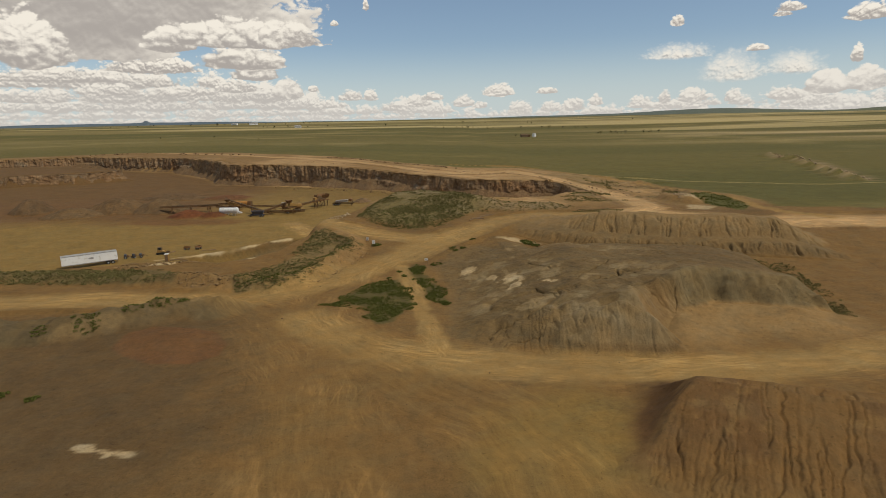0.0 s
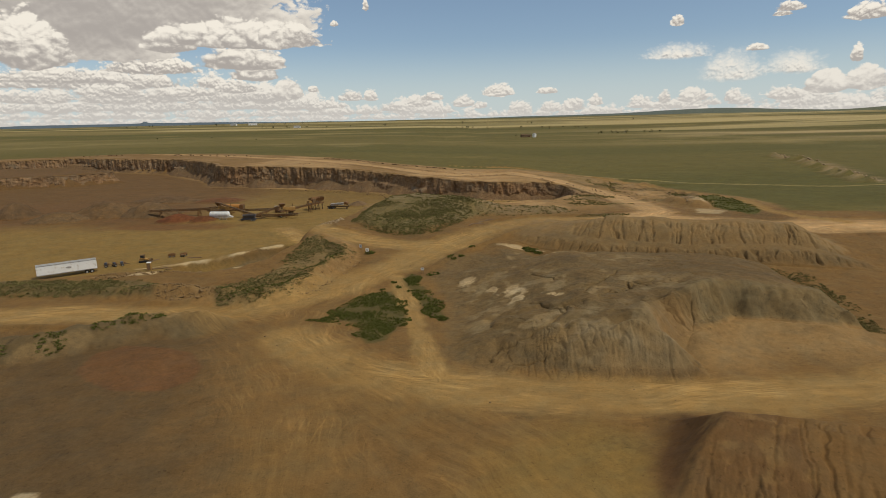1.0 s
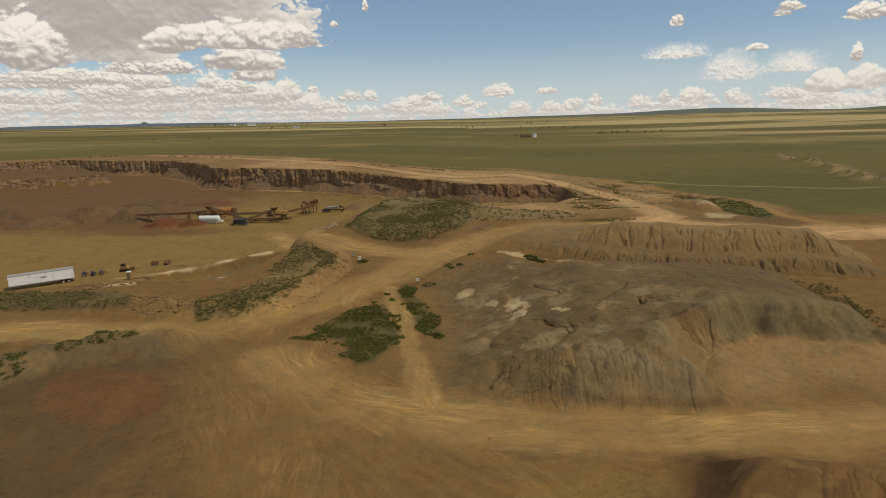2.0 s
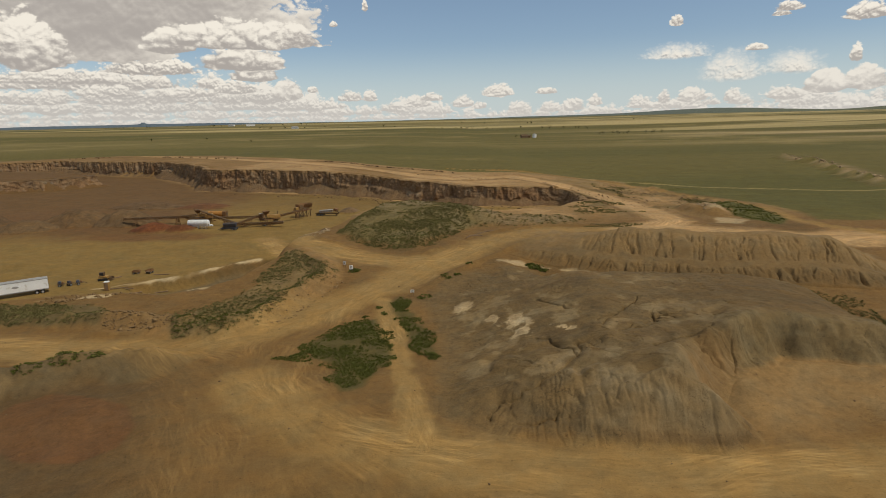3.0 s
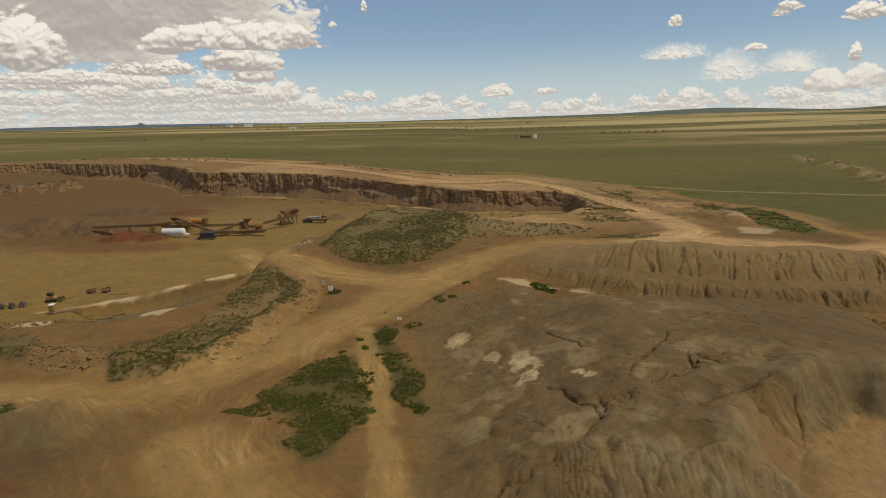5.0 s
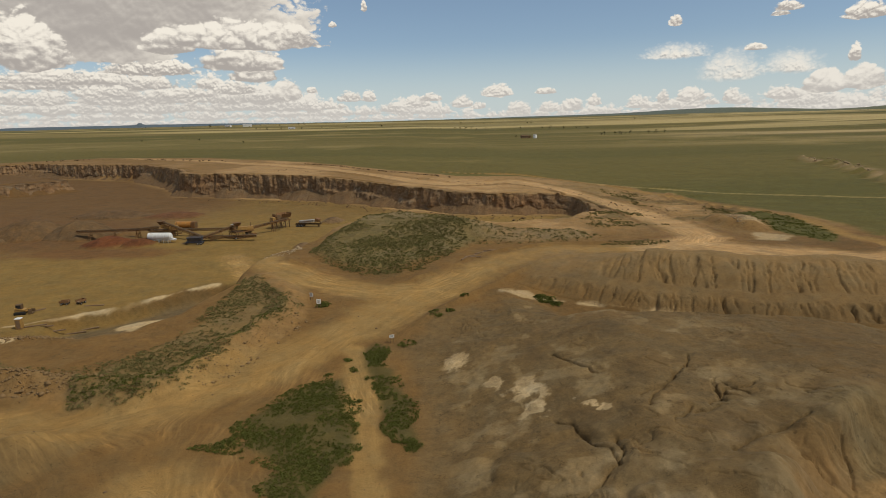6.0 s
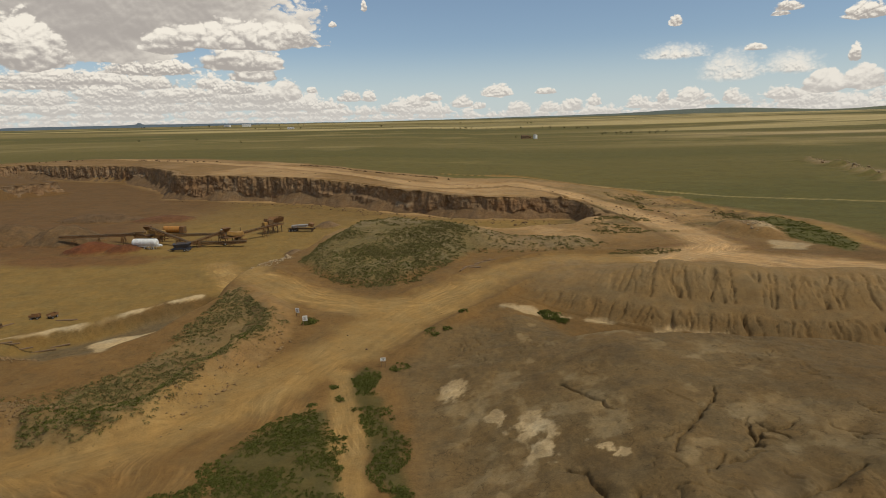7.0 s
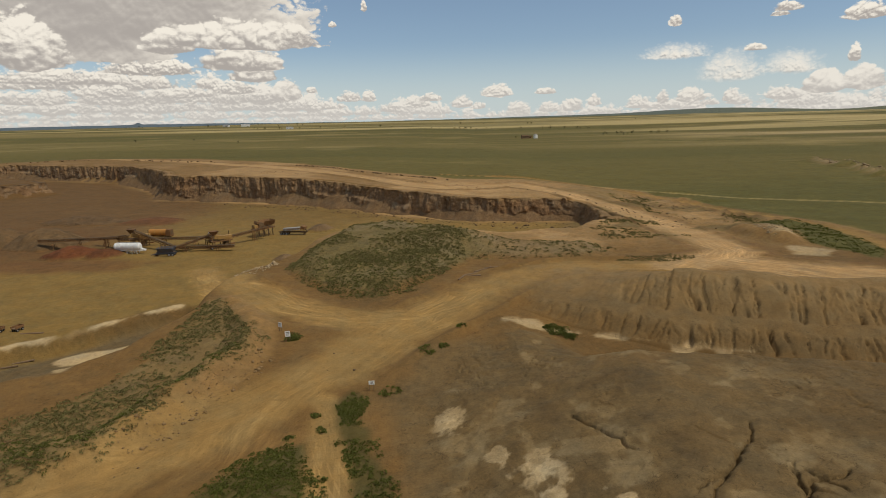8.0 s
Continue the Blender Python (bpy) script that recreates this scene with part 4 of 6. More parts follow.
# ---- quarry face ----
def face(name, line, label, step=0.5, lean=2.2, seed=0, talus_size=0.26, rows=44, ring=PIT, sign=1.0, lip=(0.26, 0.165, 0.082)):
    """A broken rock face along a line of the rim, from the pit floor up to the ground above."""
    p = np.array(curve_line(line, 1.0))
    seg = np.hypot(*np.diff(p, axis=0).T)
    run = np.concatenate([[0], np.cumsum(seg)])
    s = np.arange(0, run[-1], step)
    px, py = np.interp(s, run, p[:, 0]), np.interp(s, run, p[:, 1])
    tx, ty = np.gradient(px), np.gradient(py)
    n = np.hypot(tx, ty)
    nx, ny = ty / n, -tx / n
    k = sign * float(np.sign(np.mean(inside(px + 4 * nx, py + 4 * ny, ring)))) or 1.0
    nx, ny = -k * nx, -k * ny            # away from the pit
    v = np.linspace(0, 1, rows)
    SS, V = np.meshgrid(s, v)
    ztop = land(px + 9.5 * nx, py + 9.5 * ny) + 0.1
    zbot = land(px - 6 * nx, py - 6 * ny) - 0.6
    rockh = np.maximum(ztop - zbot, 0.5)
    H = V * rockh[None]
    talus = talus_size + 0.20 * fbm(SS, 0 * SS, 30, 3, seed + 1) + 0.30 * np.maximum(fbm(SS, 0 * SS, 14, 3, seed + 2), -0.2)
    out = np.maximum(talus - V, 0) * rockh[None] * 1.15
    out = out + lean * (1 - V)
    ledge = 0.55 + 0.18 * fbm(SS, 0 * SS, 40, 3, seed + 13)
    out = out + 1.3 * S(ledge - V, -0.02, 0.10) * S(fbm(SS, 0 * SS, 25, 2, seed + 14), 0.0, 0.4)
    wander = SS + 1.4 * fbm(SS, H, 7, 3, seed + 5)
    cols = 0.9 * fbm(wander, H * 0.25, 9, 3, seed + 3) + 1.4 * fbm(wander, H * 0.22, 2.4, 3, seed + 4, 0.7) + 0.6 * fbm(SS, H, 1.6, 3, seed + 6)
    clefts = np.clip(1 - np.abs(fbm(wander, H * 0.15, 5, 2, seed + 7)) / 0.10, 0, 1)
    rock = S(V - talus, -0.02, 0.08)
    out = out + cols * (0.25 + 0.75 * rock) - 0.7 * clefts * rock
    out = out * (1 - 0.5 * S(V, 0.94, 1.0))
    X = px[None] + nx[None] * (3.2 - out)
    Y = py[None] + ny[None] * (3.2 - out)
    Z = zbot[None] + H + 0.35 * fbm(SS, H, 3, 3, seed + 8) * (1 - S(V, 0.97, 1)) - 0.9 * np.maximum(fbm(SS, 0 * SS, 7, 4, seed + 9), 0) * S(V, 0.8, 1.0)
    lipX, lipY = px + nx * 6.4, py + ny * 6.4
    endX, endY = px + nx * 9.6, py + ny * 9.6
    X, Y = np.vstack([X, lipX, endX]), np.vstack([Y, lipY, endY])
    Z = np.vstack([Z, ztop - 0.35 + 0.3 * fbm(s, 0 * s, 5, 3, seed + 10), land(endX, endY) - 0.2])
    me = mesh_grid(name, X, Y, Z)
    pad = lambda a: np.vstack([a, a[-1:], a[-1:]])
    SS, V, H, talus, clefts = pad(SS), pad(V), pad(H), pad(talus), pad(clefts)
    c = np.empty((*X.shape, 3))
    c[:] = ROCK
    n1, n2, n3 = fbm(SS, H, 20, 4, seed + 11), fbm(SS, H * 0.4, 3, 4, seed + 12), fbm(SS, H, 4, 4, seed + 15)
    c = blend(c, (0.10, 0.068, 0.045), S(n2 + 0.3 * n1, 0.0, 0.35) * 0.45)
    c = blend(c, (0.30, 0.21, 0.13), S(fbm(SS, H * 0.25, 2.2, 3, seed + 16), 0.15, 0.5) * 0.6)
    c = blend(c, (0.21, 0.12, 0.062), S(n1 + 0.4 * n3, 0.0, 0.5) * 0.75)
    c = blend(c, (0.20, 0.165, 0.12), S(n3 - 0.4 * n1, 0.25, 0.6) * 0.6)
    c = blend(c, (0.150, 0.094, 0.050), (1 - S(V - talus, -0.05, 0.06)) * 0.85)
    c = blend(c, lip, S(V + 0.10 * n3 + 0.06 * n2, 0.86, 0.99))
    set_attr(me, "soil", "FLOAT_COLOR", c)
    me.materials.append(M_ROCK)
    return tagged(new(name, me), label, "rock face", kind="structure")


face("quarry_face", [(57, 266), (59.5, 285), (59.5, 302), (53, 309.5)] + CLIFF[1:] + [(-345, 548), (-430, 520)], "dark brown vertical rock face round the quarry with talus", seed=200)
face("quarry_face", [(-400, 381), (-306, 398), (-266, 414), (-246, 440), (-262, 455)], "broken rock face of the lower bench", step=0.8, seed=260, talus_size=0.02, ring=BENCH, sign=-1.0, lip=(0.13, 0.082, 0.045))

# ---- building helpers for things ----
M_WHITE = plain_material("white_paint", (0.74, 0.72, 0.68), 0.45, vary=0.10, scale=0.4, spots=(0.55, 0.50, 0.42))
M_RUST = plain_material("rusty_steel", (0.22, 0.115, 0.05), 0.75, 0.2, 0.4, 0.8, spots=(0.14, 0.08, 0.04))
M_STEEL = plain_material("dusty_dark_steel", (0.15, 0.095, 0.05), 0.7, 0.3, 0.35, 0.7, spots=(0.20, 0.13, 0.07))
M_YELLOW = plain_material("faded_yellow_paint", (0.36, 0.20, 0.05), 0.6, 0.0, 0.3, 0.6, spots=(0.20, 0.10, 0.04))
M_ORANGE = plain_material("orange_tank_paint", (0.45, 0.19, 0.03), 0.55, 0.0, 0.2, 0.3, spots=(0.32, 0.14, 0.03))
M_BLUE = plain_material("blue_grey_paint", (0.06, 0.065, 0.085), 0.6, 0.1, 0.3, 0.8, spots=(0.13, 0.09, 0.06))
M_BELT = plain_material("rubber_belt", (0.10, 0.068, 0.038), 0.85, 0.0, 0.3, 1.0, spots=(0.18, 0.115, 0.055))
M_TYRE = plain_material("tyre_rubber", (0.025, 0.023, 0.02), 0.9, 0.0, 0.3, 2.0)
M_WOOD = plain_material("weathered_timber", (0.20, 0.13, 0.075), 0.85, 0.0, 0.4, 2.0)
M_GREYP = plain_material("grey_panel", (0.32, 0.30, 0.27), 0.6, 0.1, 0.2, 0.8, spots=(0.20, 0.15, 0.10))
M_STONE = plain_material("broken_stone", (0.155, 0.098, 0.052), 0.95, 0.0, 0.45, 0.8)
M_CLOD = plain_material("dry_clods", (0.225, 0.140, 0.064), 0.95, 0.0, 0.4, 0.8)
M_PALESTONE = plain_material("pale_rubble", (0.36, 0.26, 0.15), 0.95, 0.0, 0.35, 0.8)
M_BARK = plain_material("bark", (0.09, 0.06, 0.04), 0.95, 0.0, 0.4, 2.0)
M_GLASS = plain_material("dark_window", (0.02, 0.022, 0.025), 0.15, 0.0, 0.1, 1.0)
M_SIGN = plain_material("white_sign_board", (0.78, 0.76, 0.70), 0.5, 0.0, 0.06, 2.0)
M_TREE = leaf_material("tree_leaves", (0.018, 0.024, 0.010), (0.05, 0.055, 0.02))


def ground_at(x, y):
    return float(land(np.array([x]), np.array([y]))[0])


def thing(name, label, category, x, y, turn=0.0, group="", sink=0.05, kind=""):
    ob = new(name)
    ob.empty_display_size = 0.5
    ob.matrix_world = pose(x, y, ground_at(x, y) - sink, 0, 0, turn)
    return tagged(ob, label, category, group, kind)


def part(name, bm, material, parent, label="", smooth=False):
    me = bpy.data.meshes.new(name)
    bm.to_mesh(me)
    bm.free()
    if smooth:
        me.polygons.foreach_set("use_smooth", np.ones(len(me.polygons), bool))
    me.materials.append(material)
    ob = new(name, me)
    ob.parent = parent
    return tagged(ob, label)


def same_part(other, parent, m):
    """Another part on the same mesh."""
    ob = new(other.name.split(".")[0], other.data)
    ob.parent = parent
    ob.matrix_basis = m
    return ob


def box(bm, size, at, rot=(0, 0, 0), bevel=0.0):
    got = bmesh.ops.create_cube(bm, size=1.0, matrix=pose(*at, *rot) @ Matrix.Diagonal((*size, 1)))
    if bevel:
        edges = list({e for v in got["verts"] for e in v.link_edges})
        bmesh.ops.bevel(bm, geom=edges, offset=bevel, segments=1, affect="EDGES")
    return bm


def rod(bm, r, a, b, sides=10, r2=None):
    a, b = Vector(a), Vector(b)
    d = b - a
    m = Matrix.Translation((a + b) / 2) @ d.to_track_quat("Z", "Y").to_matrix().to_4x4()
    bmesh.ops.create_cone(bm, cap_ends=True, segments=sides, radius1=r, radius2=r if r2 is None else r2, depth=d.length, matrix=m)
    return bm


def beam(bm, a, b, w, h):
    a, b = Vector(a), Vector(b)
    d = b - a
    m = Matrix.Translation((a + b) / 2) @ d.to_track_quat("Y", "Z").to_matrix().to_4x4() @ Matrix.Diagonal((w, d.length, h, 1))
    bmesh.ops.create_cube(bm, size=1.0, matrix=m)
    return bm


def fresh():
    return bmesh.new()


def wheel(parent, x, y, r, w=0.3):
    tyre = part("wheel", rod(fresh(), r, (x, y - w / 2, r), (x, y + w / 2, r), 18), M_TYRE, parent, "black dusty tyre", False)
    part("rim", rod(fresh(), r * 0.55, (x, y - w / 2 - 0.02, r), (x, y + w / 2 + 0.02, r), 12), M_GREYP, tyre)
    return tyre


# ---- pit: trailer and tank ----
def semi_trailer(x, y, turn):
    t = thing("semi_trailer", "long white box semi-trailer parked on the dusty pit floor", "trailer", x, y, turn)
    L, W, H, z0 = 14.6, 2.6, 2.75, 1.15
    part("body", box(fresh(), (L, W, H), (0, 0, z0 + H / 2), bevel=0.05), M_WHITE, t)
    rail = fresh()
    for s in (-1, 1):
        box(rail, (L + 0.04, 0.06, 0.16), (0, s * (W / 2 + 0.01), z0 + H - 0.05))
        box(rail, (L + 0.04, 0.06, 0.20), (0, s * (W / 2 + 0.01), z0 + 0.08))
    part("side_rail", rail, M_GREYP, t, "brownish grey metal rail")
    ribs = fresh()
    for k in range(12):
        for s in (-1, 1):
            box(ribs, (0.05, 0.03, H - 0.3), (-L / 2 + 0.7 + k * 1.2, s * (W / 2 + 0.012), z0 + H / 2))
    tagged(part("side_rib", ribs, M_WHITE, t), kind="stuff")
    part("roof", box(fresh(), (L - 0.1, W - 0.1, 0.04), (0, 0, z0 + H + 0.02)), M_GREYP, t, "dusty roof sheet")
    mark = fresh()
    bmesh.ops.create_circle(mark, cap_ends=True, segments=20, radius=0.5, matrix=pose(0.4, -W / 2 - 0.05, z0 + 1.45, 90, 0, 0) @ Matrix.Diagonal((1.5, 0.55, 1, 1)))
    part("side_mark", mark, M_GREYP, t, "grey oval mark")
    frame_bm = fresh()
    for s in (-1, 1):
        box(frame_bm, (L - 1.0, 0.12, 0.25), (0, s * 0.5, z0 - 0.13))
    for k in range(10):
        box(frame_bm, (0.08, W - 0.3, 0.12), (-L / 2 + 0.8 + k * 1.45, 0, z0 - 0.07))
    part("underframe", frame_bm, M_STEEL, t, "dark steel underframe")
    for s in (-1, 1):
        part("landing_leg", box(fresh(), (0.14, 0.14, z0), (-L / 2 + 3.0, s * 0.8, z0 / 2)), M_STEEL, t)
        for k in (0, 1):
            wheel(t, L / 2 - 1.4 - 1.25 * k, s * 1.0, 0.5, 0.5)
    doors = fresh()
    for s in (-1, 1):
        box(doors, (0.05, W / 2 - 0.08, H - 0.15), (L / 2 + 0.02, s * W / 4, z0 + H / 2))
    part("rear_door", doors, M_GREYP, t)
    part("mudflap_bar", box(fresh(), (0.1, W - 0.2, 0.12), (L / 2 - 0.1, 0, 0.55)), M_STEEL, t)
    return t


def white_tank(x, y, turn):
    t = thing("tank_trailer", "white cylindrical tank on a legged trailer beside the conveyors", "tank trailer", x, y, turn)
    L, r, z = 8.2, 1.25, 2.55
    bm = fresh()
    rod(bm, r, (-L / 2, 0, z), (L / 2, 0, z), 28)
    rod(bm, r, (L / 2, 0, z), (L / 2 + 0.45, 0, z), 28, r * 0.6)
    rod(bm, r * 0.6, (-L / 2 - 0.45, 0, z), (-L / 2, 0, z), 28, r)
    part("tank", bm, M_WHITE, t, smooth=False)
    rings = fresh()
    for k in range(6):
        rod(rings, r + 0.03, (-L / 2 + 0.5 + k * 1.45, 0, z), (-L / 2 + 0.62 + k * 1.45, 0, z), 28)
    part("tank_band", rings, M_WHITE, t)
    part("walkway", box(fresh(), (L - 1, 0.5, 0.08), (0, 0, z + r + 0.05)), M_GREYP, t, "grey walkway on the tank top")
    for k in range(3):
        part("hatch", rod(fresh(), 0.3, (-2.4 + 2.4 * k, 0, z + r), (-2.4 + 2.4 * k, 0, z + r + 0.22), 14), M_GREYP, t)
    fr = fresh()
    for s in (-1, 1):
        box(fr, (L + 1.6, 0.15, 0.25), (0.6, s * 0.6, z - r - 0.02))
    part("frame", fr, M_WHITE, t)
    for k in range(5):
        for s in (-1, 1):
            part("leg", box(fresh(), (0.16, 0.16, z - r), (-L / 2 + 0.6 + k * 1.7, s * 0.75, (z - r) / 2)), M_WHITE, t)
    hop = fresh()
    for k in range(3):
        rod(hop, 0.2, (-2.6 + 2.4 * k, 0, 0.55), (-2.6 + 2.4 * k, 0, z - r + 0.15), 12, 0.9)
    part("discharge_cone", hop, M_WHITE, t)
    for s in (-1, 1):
        wheel(t, -L / 2 + 0.7, s * 1.0, 0.5, 0.35)
    part("gooseneck", box(fresh(), (1.6, 0.9, 0.5), (L / 2 + 1.2, 0, 1.5), (0, 18, 0), bevel=0.06), M_WHITE, t)
    return t


def orange_tank(x, y, turn):
    t = thing("fuel_tank", "orange cylindrical storage tank lying on the pit floor", "tank", x, y, turn)
    L, r, z = 8.8, 1.3, 1.6
    part("shell", rod(fresh(), r, (-L / 2, 0, z), (L / 2 - 1.8, 0, z), 30), M_ORANGE, t)
    end = fresh()
    rod(end, r + 0.06, (L / 2 - 1.8, 0, z), (L / 2 - 1.5, 0, z), 30)
    box(end, (1.7, 2.5, 2.6), (L / 2 - 0.8, 0, 1.5), bevel=0.08)
    part("pump_housing", end, M_RUST, t, "brown rusty housing at the tank end")
    part("louvre", box(fresh(), (0.06, 1.9, 1.7), (L / 2 + 0.07, 0, 1.6)), M_STEEL, t)
    rings = fresh()
    for k in range(4):
        rod(rings, r + 0.04, (-L / 2 + 0.1 + k * 2.3, 0, z), (-L / 2 + 0.24 + k * 2.3, 0, z), 30)
    tagged(part("band", rings, M_YELLOW, t), kind="stuff")
    for k in (-1, 1):
        part("saddle", box(fresh(), (0.4, 2.2, 0.6), (k * 3.2 - 0.8, 0, 0.3), bevel=0.04), M_STEEL, t)
    return t


# ---- pit: crushing and screening plant ----
def conveyor(a, b, za, zb, width, label, legs=3, material=None):
    """A truss belt conveyor from a to b (plan), with its belt at heights za and zb over the floor."""
    material = material or M_RUST
    dx, dy = b[0] - a[0], b[1] - a[1]
    L = math.hypot(dx, dy)
    t = thing("conveyor", label, "conveyor", (a[0] + b[0]) / 2, (a[1] + b[1]) / 2, math.degrees(math.atan2(dy, dx)), "plant conveyors")
    h = lambda u: za + (zb - za) * (u / L + 0.5)
    u0, u1 = -L / 2, L / 2
    depth = 0.75
    for s in (-1, 1):
        bm = fresh()
        y = s * width / 2
        beam(bm, (u0, y, h(u0)), (u1, y, h(u1)), 0.13, 0.16)
        beam(bm, (u0, y, h(u0) - depth), (u1, y, h(u1) - depth), 0.12, 0.14)
        n = max(3, int(L / 1.3))
        for k in range(n):
            p, q = u0 + L * k / n, u0 + L * (k + 1) / n
            beam(bm, (p, y, h(p) - depth), (p, y, h(p)), 0.09, 0.09)
            beam(bm, (p, y, h(p) - depth), (q, y, h(q)), 0.07, 0.07)
        part("side_truss", bm, material, t)
    belt = fresh()
    beam(belt, (u0, 0, h(u0) + 0.14), (u1, 0, h(u1) + 0.14), width * 0.62, 0.05)
    beam(belt, (u0, 0, h(u0) - 0.35), (u1, 0, h(u1) - 0.35), width * 0.8, 0.04)
    part("belt", belt, M_BELT, t, "black rubber belt with dust")
    rollers = fresh()
    n = max(4, int(L / 1.2))
    for k in range(n + 1):
        u = u0 + L * k / n
        rod(rollers, 0.07, (u, -width * 0.5, h(u) + 0.05), (u, width * 0.5, h(u) + 0.05), 8)
    tagged(part("roller", rollers, M_STEEL, t), kind="stuff")
    for u in (u0, u1):
        part("end_drum", rod(fresh(), 0.26, (u, -width * 0.48, h(u) - 0.1), (u, width * 0.48, h(u) - 0.1), 16), M_STEEL, t)
    for k in range(legs):
        u = u0 + L * (k + 0.5) / legs
        if h(u) - depth < 0.5:
            continue
        bm = fresh()
        for s in (-1, 1):
            for e in (-1, 1):
                beam(bm, (u + e * 0.55, s * (width / 2 + 0.35), -0.15), (u + e * 0.15, s * width / 2, h(u) - depth), 0.13, 0.13)
            beam(bm, (u - 0.45, s * (width / 2 + 0.25), 0.3 * h(u)), (u + 0.35, s * (width / 2 + 0.15), 0.62 * h(u)), 0.08, 0.08)
        beam(bm, (u, -width / 2 - 0.2, 0.45 * h(u)), (u, width / 2 + 0.2, 0.45 * h(u)), 0.1, 0.1)
        part("support", bm, material, t)
    return t


def deck_rail(t, L, W, z, material, posts=6):
    bm = fresh()
    for s in (-1, 1):
        beam(bm, (-L / 2, s * W / 2, z + 1.05), (L / 2, s * W / 2, z + 1.05), 0.06, 0.06)
        beam(bm, (-L / 2, s * W / 2, z + 0.55), (L / 2, s * W / 2, z + 0.55), 0.05, 0.05)
        for k in range(posts):
            u = -L / 2 + L * k / (posts - 1)
            beam(bm, (u, s * W / 2, z), (u, s * W / 2, z + 1.05), 0.06, 0.06)
    part("handrail", bm, material, t)


def screen_plant(x, y, turn, s=1.0, label="rusty brown vibrating screen plant on steel legs"):
    t = thing("screening_plant", label, "machine", x, y, turn)
    for u in (-2.6, 0, 2.6):
        for v in (-1.3, 1.3):
            part("leg", box(fresh(), (0.24, 0.24, 2.6), (u, v, 1.25)), M_STEEL, t)
    part("deck", box(fresh(), (7.0, 3.2, 0.3), (0, 0, 2.6)), M_RUST, t)
    scr = fresh()
    box(scr, (5.4, 2.2, 1.3), (0.2, 0, 3.7), (0, 12, 0), bevel=0.06)
    for k in range(5):
        box(scr, (0.12, 2.36, 1.5), (-2.1 + 1.15 * k, 0, 4.15 - 0.24 * k), (0, 12, 0))
    part("screen_box", scr, M_YELLOW, t, "faded yellow screen box")
    hop = fresh()
    bmesh.ops.create_cone(hop, cap_ends=True, segments=4, radius1=0.7, radius2=1.9, depth=1.5, matrix=pose(-2.4, 0, 5.4, 0, 0, 45))
    part("feed_hopper", hop, M_RUST, t)
    part("engine_housing", box(fresh(), (1.9, 1.6, 1.5), (2.6, 0, 3.5), bevel=0.08), M_YELLOW, t)
    part("exhaust", rod(fresh(), 0.12, (2.9, 0.4, 4.2), (2.9, 0.4, 5.6), 10), M_STEEL, t)
    ch = fresh()
    for v in (-0.7, 0.7):
        box(ch, (1.1, 0.9, 1.9), (1.6, v, 1.6), (0, 25, 0))
    part("chute", ch, M_STEEL, t)
    deck_rail(t, 6.8, 3.2, 2.75, M_YELLOW)
    for v in (-1, 1):
        wheel(t, -3.6, v * 1.1, 0.55, 0.4)
    part("chassis", box(fresh(), (9.2, 0.9, 0.35), (0, 0, 1.05)), M_RUST, t)
    return t


def crusher(x, y, turn):
    t = thing("jaw_crusher", "rusty jaw crusher with hopper raised on a steel frame", "machine", x, y, turn)
    for u in (-3.2, -1, 1.2, 3.2):
        for v in (-1.4, 1.4):
            part("leg", box(fresh(), (0.26, 0.26, 3.2), (u, v, 1.55)), M_STEEL, t)
    br = fresh()
    for v in (-1.4, 1.4):
        for u in (-3.2, -1, 1.2):
            beam(br, (u, v, 0.3), (u + 2.1, v, 3.0), 0.1, 0.1)
    part("brace", br, M_STEEL, t)
    part("deck", box(fresh(), (8.2, 3.6, 0.35), (0, 0, 3.3)), M_RUST, t)
    jaw = fresh()
    box(jaw, (2.4, 2.2, 2.2), (-1.6, 0, 4.6), bevel=0.12)
    box(jaw, (1.3, 2.5, 1.0), (-2.4, 0, 5.6), (0, 20, 0), bevel=0.08)
    part("jaw_housing", jaw, M_RUST, t)
    for v in (-1.35, 1.35):
        part("flywheel", rod(fresh(), 1.0, (-1.6, v - 0.14, 4.9), (-1.6, v + 0.14, 4.9), 22), M_STEEL, t)
    hop = fresh()
    for v in (-1, 1):
        box(hop, (4.6, 0.12, 1.7), (1.9, v * 1.75, 5.4), (v * -24, 0, 0))
    box(hop, (0.12, 3.4, 1.7), (4.1, 0, 5.4), (0, 22, 0))
    for k in range(5):
        for v in (-1, 1):
            box(hop, (0.12, 0.18, 1.75), (-0.1 + k * 1.0, v * 1.83, 5.4), (v * -24, 0, 0))
    part("feed_hopper", hop, M_RUST, t, "ribbed steel feed hopper")
    part("feeder_pan", box(fresh(), (4.8, 1.9, 0.5), (1.9, 0, 4.3), (0, -5, 0)), M_STEEL, t)
    part("engine_housing", box(fresh(), (1.8, 2.0, 1.5), (-3.3, 0, 4.3), bevel=0.08), M_YELLOW, t)
    deck_rail(t, 8.0, 3.6, 3.45, M_RUST, 7)
    return t


